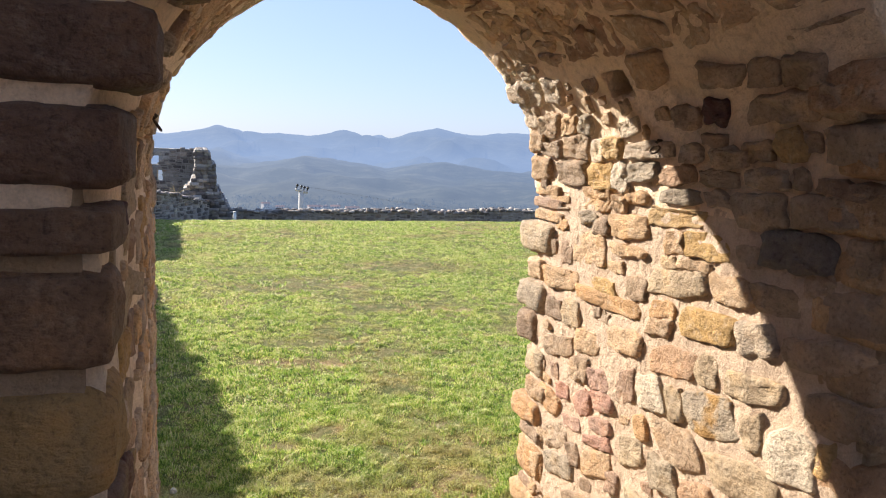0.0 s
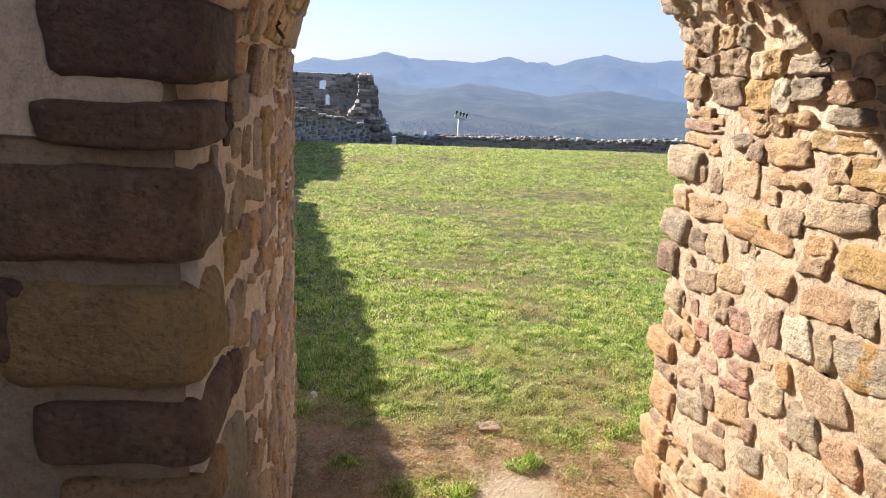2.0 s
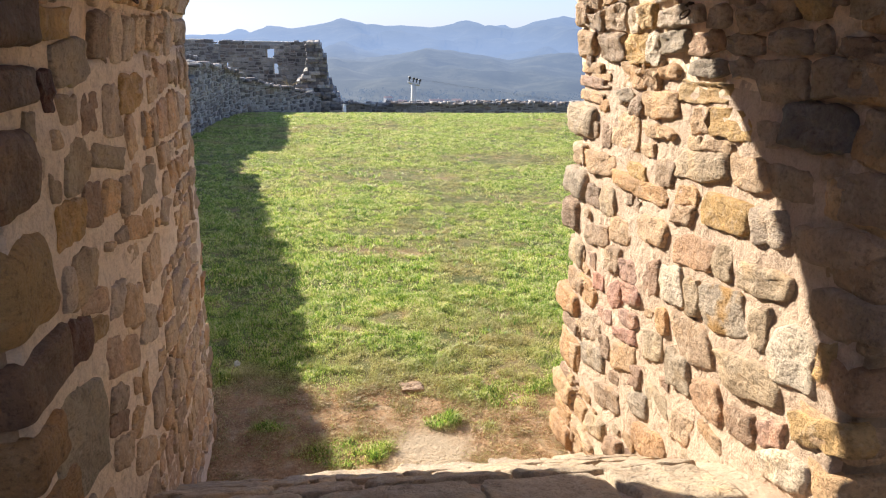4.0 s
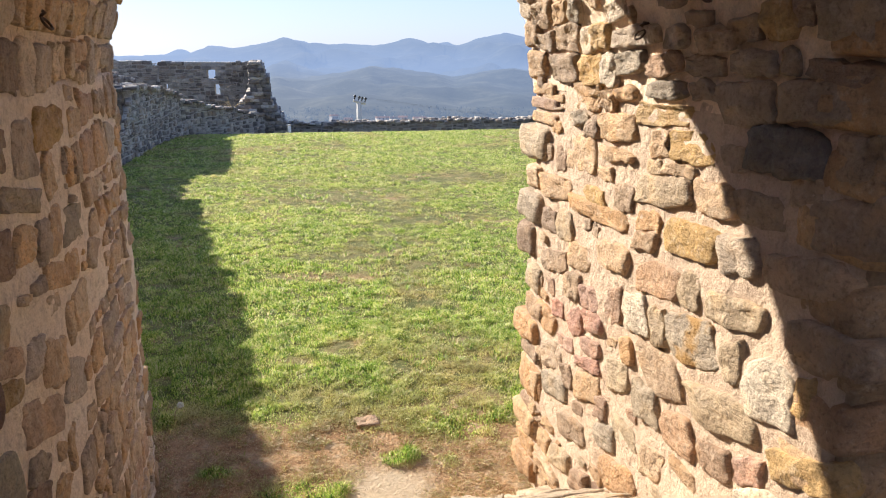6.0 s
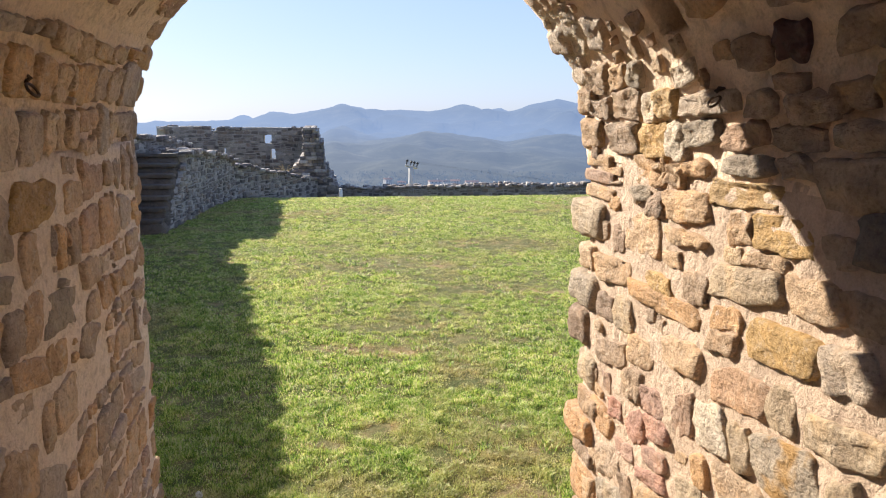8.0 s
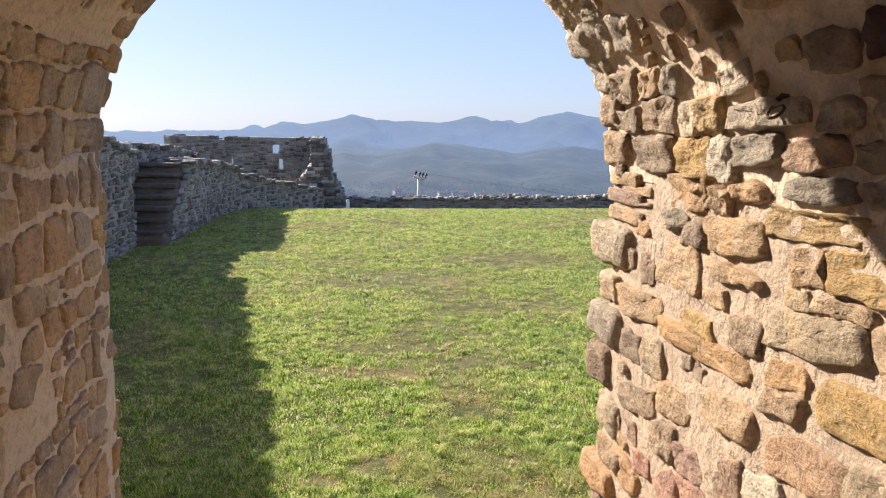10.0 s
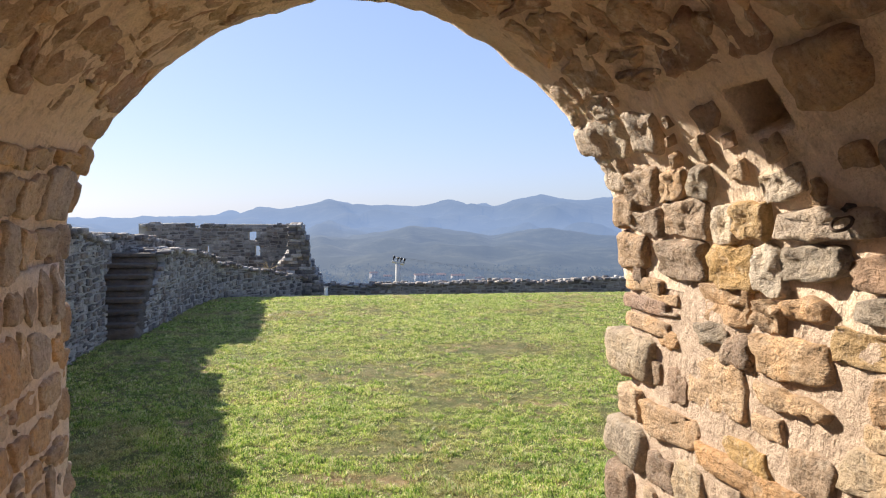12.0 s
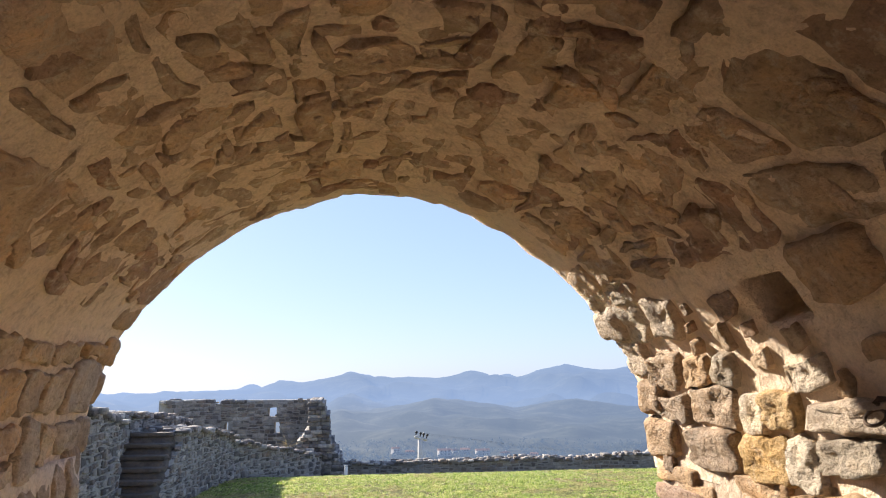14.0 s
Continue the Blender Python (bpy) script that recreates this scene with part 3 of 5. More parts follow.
        turn, w, h = vr.uniform(0, 3.14), vr.uniform(0.025, 0.075), vr.uniform(0.008, 0.03)
        chip = []
        for k in range(6):
            b = k * math.pi / 3 + vr.uniform(-0.3, 0.3)
            p, q = w * math.cos(b), h * math.sin(b)
            chip.append((cu + p * math.cos(turn) - q * math.sin(turn), cv + p * math.sin(turn) + q * math.cos(turn)))
        stone_into(bm, chip, place, vr.uniform(0.004, 0.014), 0.05, vr.uniform(0, 20), 0, 0.01)
    for f in bm.faces:
        if f not in before:
            f.material_index = 1
    ob = part("ceiling", bm, [m_vmortar, m_vault])
    tagged(ob, "rough barrel vault of flat stones smeared with mortar", "vault", kind="structure")


build_vault()


def build_sill():
    run = SILL_Y - YIN
    bm = sheet_bm(span(XL - 0.06, XR + 0.06, 0.06), span(0, run, 0.06), lambda u, v: (u, SILL_Y - v, sill_top(SILL_Y - v) - 0.02), (0, 0, -1.4), 0.012)
    sill = part("sill", bm, m_mortar)
    tagged(sill, "sloping window sill of worn flat sandstone slabs", "sill", kind="structure")
    sr = random.Random(5)

    def place(u, v, n):
        return Vector((u, SILL_Y - v + n * 0.45, sill_top(SILL_Y - v) + n * 0.85))

    polys = courses(sr, XL, XR, -0.04, run, (0.2, 0.34), (0.26, 0.5), 0.03, 0.03, 0.04)
    stones_on(sill, polys, place, sr, lambda u, v: XL - 0.02 < u < XR + 0.02 and v < run - 0.05, (0.002, 0.01), m_sill, lump=0.012)


build_sill()

# ---- the room behind, unseen and assumed ----
FLOOR = 0.6
RX0, RX1, RY0 = -2.1, 3.7, -2.6
tagged(part("floor", box_bm(RX0 - 0.3, RX1 + 0.3, RY0 - 0.3, YIN - 0.002, FLOOR - 0.3, FLOOR), m_plaster, smooth=False), "unseen floor of the inner room, pale to bounce light", "floor", kind="structure")
for nm, b in (("wall_west", (RX0 - 0.3, RX0, RY0, YIN, FLOOR, 4.2)), ("wall_east", (RX1, RX1 + 0.3, RY0, YIN, FLOOR, 4.2))):
    tagged(part(nm, box_bm(*b), m_plaster, smooth=False), "plain rough unseen wall of the inner room, pale to bounce light", "wall", kind="structure")


# Out of view; the doorway is an addition that lets sky light in.
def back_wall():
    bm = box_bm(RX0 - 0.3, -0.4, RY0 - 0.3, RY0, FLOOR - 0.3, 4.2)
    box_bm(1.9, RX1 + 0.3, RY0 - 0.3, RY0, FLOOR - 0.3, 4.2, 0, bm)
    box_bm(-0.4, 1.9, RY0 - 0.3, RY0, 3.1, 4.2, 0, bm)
    tagged(part("wall_back", bm, m_plaster, smooth=False), "plain rough unseen wall behind the visitor, doorway added for light", "wall", kind="structure")


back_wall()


# Unseen ceiling; its large hole is added to let fill light in.
def roof_with_light_hole():
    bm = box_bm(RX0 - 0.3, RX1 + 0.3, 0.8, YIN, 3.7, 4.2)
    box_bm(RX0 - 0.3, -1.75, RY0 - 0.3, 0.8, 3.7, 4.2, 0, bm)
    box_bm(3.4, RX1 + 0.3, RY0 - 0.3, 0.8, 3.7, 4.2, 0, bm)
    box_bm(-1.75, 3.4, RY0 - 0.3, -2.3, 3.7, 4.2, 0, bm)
    tagged(part("ceiling_room", bm, m_plaster, smooth=False), "rough unseen ceiling of the inner room, opened to let in light", "ceiling", kind="structure")


roof_with_light_hole()
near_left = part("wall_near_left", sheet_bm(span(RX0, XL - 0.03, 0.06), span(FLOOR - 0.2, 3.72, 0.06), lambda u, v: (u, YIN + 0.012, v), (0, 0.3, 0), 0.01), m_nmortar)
tagged(near_left, "shaded inner wall face of large stones, coloured dark for shade", "wall", kind="structure")
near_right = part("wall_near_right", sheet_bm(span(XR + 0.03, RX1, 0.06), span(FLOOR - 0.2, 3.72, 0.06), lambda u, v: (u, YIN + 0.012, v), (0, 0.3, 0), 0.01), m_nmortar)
tagged(near_right, "shaded inner wall face of large stones, coloured dark for shade", "wall", kind="structure")

# large quoins at the inner corners, smaller ones at the outer edges
qr = random.Random(3)
for side, parent, x_edge, way in ((0, near_left, XL, -1), (1, near_right, XR, 1)):
    beds = (1.02, 1.2, 1.365, 1.525, 1.775, 1.99, 2.105, 2.28, 2.46, 2.63) if side == 0 else (0.98, 1.13, 1.26, 1.42, 1.55, 1.71, 1.86, 2.0, 2.16, 2.33, 2.5)
    for z, z1 in zip(beds, beds[1:]):
        h = z1 - z - qr.uniform(0.024, 0.036)
        w, d = qr.uniform(0.28, 0.5), (qr.uniform(0.19, 0.3) if side == 0 else qr.uniform(0.13, 0.27))
        lean = max(0.0, z + h / 2 - SPRING)
        x_at = CX + way * math.sqrt(max(0.01, RAD * RAD - lean * lean)) if lean > 0 else x_edge
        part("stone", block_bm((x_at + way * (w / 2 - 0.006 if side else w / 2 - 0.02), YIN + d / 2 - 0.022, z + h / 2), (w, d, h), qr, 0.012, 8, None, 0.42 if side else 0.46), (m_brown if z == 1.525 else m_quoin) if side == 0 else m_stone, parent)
z = -0.05
while z < 2.02:
    h, d = qr.uniform(0.09, 0.165), qr.uniform(0.11, 0.24)
    out = YOUT_L + qr.uniform(-0.06, 0.01)
    part("stone", block_bm((XL - 0.176 + qr.uniform(0.0, 0.02), out - d / 2, z + h / 2), (0.26, d, h), qr, 0.02, 5), m_stone, wall_left)
    z += h + qr.uniform(0.008, 0.025)
# outer corner of the sunlit cheek: foot, height, depth, reach
for z, h, d, out, mm in ((-0.02, 0.13, 0.3, 3.66, m_stone), (0.12, 0.1, 0.26, 3.62, m_stone), (0.235, 0.13, 0.3, 3.66, m_stone), (0.375, 0.055, 0.2, 3.58, m_brownish), (0.44, 0.2, 0.34, 3.64, m_stone), (0.655, 0.07, 0.24, 3.6, m_brownish),
                         (0.735, 0.13, 0.3, 3.7, m_stone), (0.88, 0.115, 0.24, 3.56, m_stone), (1.01, 0.145, 0.24, 3.6, m_greytan), (1.17, 0.165, 0.2, 3.69, m_brownish), (1.35, 0.15, 0.3, 3.71, m_greytan), (1.515, 0.12, 0.18, 3.62, m_stone),
                         (1.66, 0.165, 0.36, 3.7, m_greytan), (1.84, 0.055, 0.3, 3.55, m_stone), (1.905, 0.055, 0.3, 3.56, m_brownish), (1.97, 0.055, 0.26, 3.56, m_stone)):
    part("stone", block_bm((XR + 0.13 - (0.018 if out > 3.65 else 0.004), out - d / 2, z + h / 2), (0.28, d, h), qr, 0.02, 6), mm, wall_right)


def edge_stone(a, way, rng, size, out):
    """A rough block of the arch's outer rim, turned to lie along the curve."""
    bm = block_bm((0, 0, 0), size, rng, 0.03 if way > 0 else 0.016, 6)
    turn = Matrix.Rotation(-a if way > 0 else a, 4, "Y")
    r = RAD + (0.0 if way > 0 else flare(math.pi - a, out)) - rng.uniform(0.0, 0.022 if way > 0 else 0.01) - (0.01 if way > 0 and a > 0.5 else 0.0) + size[0] / 2
    bmesh.ops.transform(bm, matrix=Matrix.Translation((CX + way * r * math.cos(a), out - size[1] / 2, SPRING + r * math.sin(a))) @ turn, verts=bm.verts)
    return bm


er = random.Random(29)
for parent, way, last in ((wall_left, -1, 0.55), (wall_right, 1, 0.72)):
    a = 0.05
    while a < last:
        t = er.uniform(0.09, 0.17)
        part("stone", edge_stone(a + t / RAD / 2, way, er, (0.22, er.uniform(0.12, 0.26), t), (YOUT if way > 0 else YOUT_L) + er.uniform(-0.02, 0.035)), m_pale if way > 0 and 0.3 < a < 0.75 else m_stone, parent)
        a += t / RAD + 0.012


def above_sill(y, z):
    return z > sill_top(min(y, SILL_Y + 0.02)) - 0.03 and z > -0.1


def cheek(u, v, n, way):
    """The face of a cheek: upright to the springing, then round the haunch."""
    if v <= SPRING:
        x = XR if way > 0 else XL - splay(u)
        return Vector((x - way * n, u, v))
    a = (v - SPRING) / RAD
    r = RAD - n + (0.0 if way > 0 else flare(math.pi - a, u))
    return Vector((CX + way * r * math.cos(a), u, SPRING + r * math.sin(a)))


# the stones that can be told apart, band by band from the top: tone, distance out, height, width, thickness, slope, lean
TONES = {"s": m_stone, "b": m_brownish, "g": m_greytan, "p": m_pale, "o": m_ochre, "d": m_dull, "k": m_greydark, "m": m_maroon, "r": m_red, "l": m_lichen, "x": m_liver, "G": m_slab}
RIGHT = []
RIGHT += [("p", 3.34, 2.62, 0.21, 0.088, 0.13, -0.4), ("p", 3.41, 2.5, 0.26, 0.151, 0.03, -0.5), ("p", 3.17, 2.49, 0.14, 0.122, 0.27, -0.5), ("d", 2.03, 2.48, 0.18, 0.073, 0.09, -0.4),
          ("d", 1.85, 2.47, 0.11, 0.07, 0.04, -0.4), ("d", 1.7, 2.47, 0.14, 0.08, 0.04, -0.3), ("d", 1.59, 2.37, 0.13, 0.094, 0.06, -0.2), ("m", 2.11, 2.36, 0.09, 0.086, 0.14, -0.3),
          ("d", 1.81, 2.36, 0.25, 0.078, -0.02, -0.3), ("d", 2.26, 2.34, 0.11, 0.068, 0.05, -0.3), ("s", 3.35, 2.32, 0.2, 0.103, 0.01, -0.7), ("s", 3.14, 2.32, 0.14, 0.075, -0.08, -0.5)]
RIGHT += [("g", 2.99, 2.32, 0.09, 0.079, 0.08, -0.5), ("p", 2.65, 2.31, 0.13, 0.064, -0.12, 0), ("d", 1.71, 2.26, 0.04, 0.041, 0.1, -0.1), ("o", 1.8, 2.25, 0.08, 0.093, -0.17, 0.2),
          ("d", 1.56, 2.25, 0.18, 0.092, 0, 0.1), ("d", 1.94, 2.23, 0.12, 0.058, -0.03, -0.1), ("s", 3.1, 2.22, 0.23, 0.103, 0.02, -0.3), ("o", 2.79, 2.22, 0.12, 0.091, 0.05, -0.2),
          ("p", 2.54, 2.22, 0.3, 0.05, -0.08, 0.1), ("p", 2.91, 2.21, 0.09, 0.091, -0.01, -0.2), ("d", 2.09, 2.21, 0.13, 0.042, -0.03, -0.1), ("d", 2.27, 2.21, 0.1, 0.054, 0, -0.1)]
RIGHT += [("d", 2.07, 2.2, 0.16, 0.054, -0.01, -0.1), ("d", 1.77, 2.15, 0.04, 0.05, 0.12, 0), ("d", 1.91, 2.14, 0.16, 0.045, -0.02, 0.2), ("g", 2.59, 2.13, 0.2, 0.071, -0.05, -0.2),
          ("s", 2.36, 2.13, 0.18, 0.055, -0.11, 0.2), ("d", 2.13, 2.13, 0.17, 0.043, 0.04, 0), ("b", 1.62, 2.13, 0.17, 0.034, 0.1, -0.2), ("s", 3.16, 2.1, 0.28, 0.099, -0.03, 0),
          ("o", 2.89, 2.1, 0.2, 0.104, -0.02, -0.1), ("p", 2.74, 2.1, 0.09, 0.113, 0.09, 0), ("d", 1.69, 2.06, 0.22, 0.077, -0.06, 0.2), ("d", 2.13, 2.06, 0.11, 0.044, -0.01, 0.4)]
RIGHT += [("g", 2.35, 2.05, 0.21, 0.04, -0.08, 0.6), ("d", 1.94, 2.04, 0.22, 0.102, -0.06, 0.1), ("s", 2.62, 2.02, 0.12, 0.042, -0.07, 0), ("s", 2.94, 1.99, 0.22, 0.093, -0.07, 0),
          ("s", 2.75, 1.99, 0.11, 0.059, 0.09, -0.4), ("o", 2.37, 1.97, 0.33, 0.061, -0.08, 0), ("d", 1.52, 1.95, 0.16, 0.098, -0.07, 0.1), ("k", 1.78, 1.93, 0.28, 0.109, -0.06, 0),
          ("g", 3.01, 1.9, 0.14, 0.045, -0.09, 0.3), ("s", 2.67, 1.9, 0.26, 0.094, -0.09, 0.2), ("o", 2.18, 1.89, 0.22, 0.074, -0.03, 0.4), ("d", 1.97, 1.89, 0.09, 0.058, 0, 0.2)]
RIGHT += [("b", 2.88, 1.88, 0.12, 0.075, -0.16, 0), ("s", 2.36, 1.88, 0.11, 0.085, -0.16, 0.1), ("d", 1.68, 1.85, 0.1, 0.053, -0.28, 0.1), ("s", 3.26, 1.84, 0.13, 0.045, -0.06, 0.2),
          ("s", 2.25, 1.81, 0.17, 0.021, -0.08, 0.1), ("s", 2.68, 1.8, 0.26, 0.044, -0.05, 0.1), ("g", 2.39, 1.8, 0.07, 0.033, -0.14, 0.4), ("d", 1.53, 1.8, 0.23, 0.106, -0.19, 0.2),
          ("d", 1.84, 1.77, 0.18, 0.077, -0.12, 0.5), ("s", 2.99, 1.76, 0.28, 0.134, -0.08, 0.1), ("s", 2.04, 1.76, 0.19, 0.091, -0.07, 0.4), ("g", 2.33, 1.73, 0.34, 0.093, -0.17, 0.1)]
RIGHT += [("b", 3.2, 1.71, 0.1, 0.104, -0.11, 0), ("s", 2.59, 1.66, 0.13, 0.084, -0.2, 0.2), ("d", 1.65, 1.65, 0.26, 0.074, -0.18, 0.6), ("p", 1.9, 1.63, 0.14, 0.102, -0.09, 0.2),
          ("o", 2.83, 1.62, 0.18, 0.051, -0.06, 0.7), ("s", 2.41, 1.61, 0.15, 0.054, -0.24, 0), ("o", 2.15, 1.61, 0.3, 0.102, -0.12, 0), ("s", 3.25, 1.58, 0.34, 0.099, -0.09, 0.1),
          ("s", 2.81, 1.56, 0.5, 0.064, -0.02, 0), ("s", 2.42, 1.54, 0.14, 0.058, -0.16, -0.2), ("d", 1.54, 1.51, 0.28, 0.08, -0.12, 0.2), ("g", 1.91, 1.47, 0.24, 0.08, -0.14, 0.1)]
RIGHT += [("g", 2.12, 1.46, 0.11, 0.104, -0.02, 0), ("g", 3.11, 1.43, 0.15, 0.124, -0.13, 0.1), ("s", 2.32, 1.43, 0.27, 0.1, -0.19, 0), ("b", 3.28, 1.42, 0.15, 0.085, 0, 0.2),
          ("s", 2.65, 1.42, 0.25, 0.096, -0.11, 0), ("o", 1.59, 1.36, 0.05, 0.093, -0.33, 0), ("s", 2.95, 1.33, 0.19, 0.097, -0.09, 0), ("g", 1.88, 1.33, 0.07, 0.118, -0.21, 0.1),
          ("l", 2.08, 1.31, 0.24, 0.131, -0.18, 0.5), ("p", 1.71, 1.31, 0.19, 0.166, -0.17, 0.1), ("g", 2.28, 1.28, 0.08, 0.135, -0.16, 0.2), ("p", 2.44, 1.27, 0.16, 0.137, -0.21, 0.4)]
RIGHT += [("s", 3.24, 1.24, 0.3, 0.086, -0.24, 0.3), ("b", 2.61, 1.23, 0.11, 0.133, -0.4, 0), ("s", 3, 1.19, 0.15, 0.108, -0.2, 0), ("r", 2.84, 1.19, 0.18, 0.076, -0.16, 0.7),
          ("o", 1.56, 1.17, 0.2, 0.072, -0.32, 0.5), ("g", 1.91, 1.15, 0.29, 0.099, -0.25, 0.7), ("s", 2.25, 1.13, 0.24, 0.119, -0.16, 0.7), ("r", 2.78, 1.11, 0.16, 0.068, -0.27, 0.7),
          ("s", 2.47, 1.1, 0.07, 0.09, -0.17, 0.2), ("r", 1.75, 1.05, 0.1, 0.065, -0.4, 0.2), ("r", 2.96, 1.04, 0.13, 0.102, -0.15, 0), ("r", 3.16, 1.03, 0.12, 0.06, -0.1, 0.5)]
RIGHT += [("r", 2.79, 0.99, 0.16, 0.052, -0.18, 0.5), ("b", 1.91, 0.99, 0.14, 0.088, -0.29, 0.3), ("g", 2.54, 0.98, 0.16, 0.123, -0.28, 0), ("g", 2.31, 0.98, 0.15, 0.126, -0.12, 0.3),
          ("p", 1.68, 0.98, 0.2, 0.084, -0.4, 0.3), ("s", 2.11, 0.97, 0.17, 0.117, -0.12, 0.2), ("s", 3.3, 0.94, 0.22, 0.1, 0.11, -0.4), ("r", 3.04, 0.91, 0.16, 0.048, -0.2, 0.6),
          ("r", 2.81, 0.91, 0.22, 0.037, -0.29, 0.7), ("s", 2.8, 0.81, 0.22, 0.109, -0.32, 0.1), ("s", 3.2, 0.79, 0.23, 0.12, -0.33, 0.2), ("g", 2.46, 0.78, 0.19, 0.084, -0.13, 0.4)]
RIGHT += [("b", 2.66, 0.78, 0.09, 0.083, -0.34, 0.1), ("s", 2.25, 0.78, 0.12, 0.11, -0.14, -0.1), ("b", 3.01, 0.76, 0.11, 0.091, -0.27, 0.3), ("g", 2.61, 0.68, 0.17, 0.085, -0.4, 0.5),
          ("g", 3.15, 0.65, 0.26, 0.086, -0.27, 0.7), ("s", 2.48, 0.58, 0.24, 0.084, -0.4, 0.7), ("s", 2.93, 0.54, 0.29, 0.085, -0.32, 0.5), ("b", 2.82, 0.35, 0.16, 0.087, -0.4, 0.1),
          ("g", 3.04, 0.33, 0.23, 0.1, -0.3, 0)]
LEFT = []
LEFT += [("o", 1.77, 2.15, 0.36, 0.061, 0.04, 0.1), ("b", 2.24, 2.11, 0.15, 0.119, -0.07, -0.2), ("g", 1.98, 2.06, 0.26, 0.102, 0.05, -0.1), ("m", 1.79, 2.01, 0.06, 0.084, -0.03, -0.7),
          ("g", 1.93, 1.95, 0.13, 0.056, -0.07, 0.2), ("o", 2.58, 1.94, 0.29, 0.107, -0.06, 0.7), ("b", 2.1, 1.93, 0.12, 0.09, 0, 0.1), ("s", 2.31, 1.91, 0.22, 0.133, -0.14, 0.3),
          ("g", 1.95, 1.82, 0.16, 0.116, 0.1, -0.1), ("g", 2.23, 1.79, 0.27, 0.054, -0.2, 0.4), ("b", 2.05, 1.69, 0.12, 0.103, -0.11, 0.1), ("o", 1.86, 1.69, 0.19, 0.084, -0.11, 0.5)]
LEFT += [("s", 2.2, 1.68, 0.13, 0.076, -0.26, 0.6), ("s", 2.49, 1.65, 0.12, 0.13, -0.09, 0.4), ("s", 2.36, 1.65, 0.08, 0.101, -0.14, 0.3), ("g", 2.7, 1.62, 0.26, 0.1, -0.12, 0.2),
          ("s", 1.79, 1.55, 0.05, 0.104, -0.33, 0.1), ("g", 1.92, 1.54, 0.17, 0.113, -0.1, 0.4), ("s", 2.44, 1.53, 0.2, 0.064, -0.19, 0.2), ("s", 2.64, 1.5, 0.14, 0.085, -0.18, 0.4),
          ("s", 2.94, 1.46, 0.18, 0.083, -0.21, 0.7), ("s", 1.98, 1.45, 0.19, 0.039, -0.27, 0.7), ("x", 1.81, 1.41, 0.13, 0.084, -0.35, 0.5), ("s", 2.15, 1.39, 0.12, 0.074, -0.14, 0.7)]
LEFT += [("o", 1.96, 1.38, 0.13, 0.042, -0.3, 0.4), ("s", 2.31, 1.31, 0.18, 0.097, -0.3, 0.6), ("s", 2.17, 1.21, 0.3, 0.103, -0.34, 0), ("G", 1.76, 1.18, 0.3, 0.26, -0.3, 0.2),
          ("s", 2.5, 1.17, 0.22, 0.114, -0.39, 0.6), ("s", 2.08, 1.11, 0.12, 0.049, -0.4, 0.6), ("b", 2.04, 1.05, 0.13, 0.042, -0.4, 0.7), ("s", 2.05, 0.95, 0.16, 0.061, -0.4, 0.7),
          ("s", 2.23, 0.95, 0.09, 0.074, -0.4, 0.5), ("s", 2.27, 0.81, 0.22, 0.087, -0.4, 0.4)]


def covers(st, p, margin):
    """Whether a laid stone covers a point of the wall."""
    _, u, v, w, h, slope, lean = st
    du, dv, k = p[0] - u, p[1] - v, 1 - slope * lean
    return abs((du - lean * dv) / k) < w / 2 + margin and abs((dv - slope * du) / k) < h / 2 + margin


def outline(st, rng):
    """An uneven, rounded outline for a laid stone."""
    _, u, v, w, h, slope, lean = st
    w, h = w + 0.02, h + 0.015
    pts = []
    for a, b in ((-0.47, -0.47), (0.02, -0.5), (0.47, -0.45), (0.5, 0.03), (0.46, 0.47), (-0.02, 0.5), (-0.47, 0.45), (-0.5, -0.02)):
        a, b = w * (a + rng.uniform(-0.06, 0.06)), h * (b + rng.uniform(-0.07, 0.07))
        pts.append((u + a + lean * b, v + b + slope * a))
    return pts


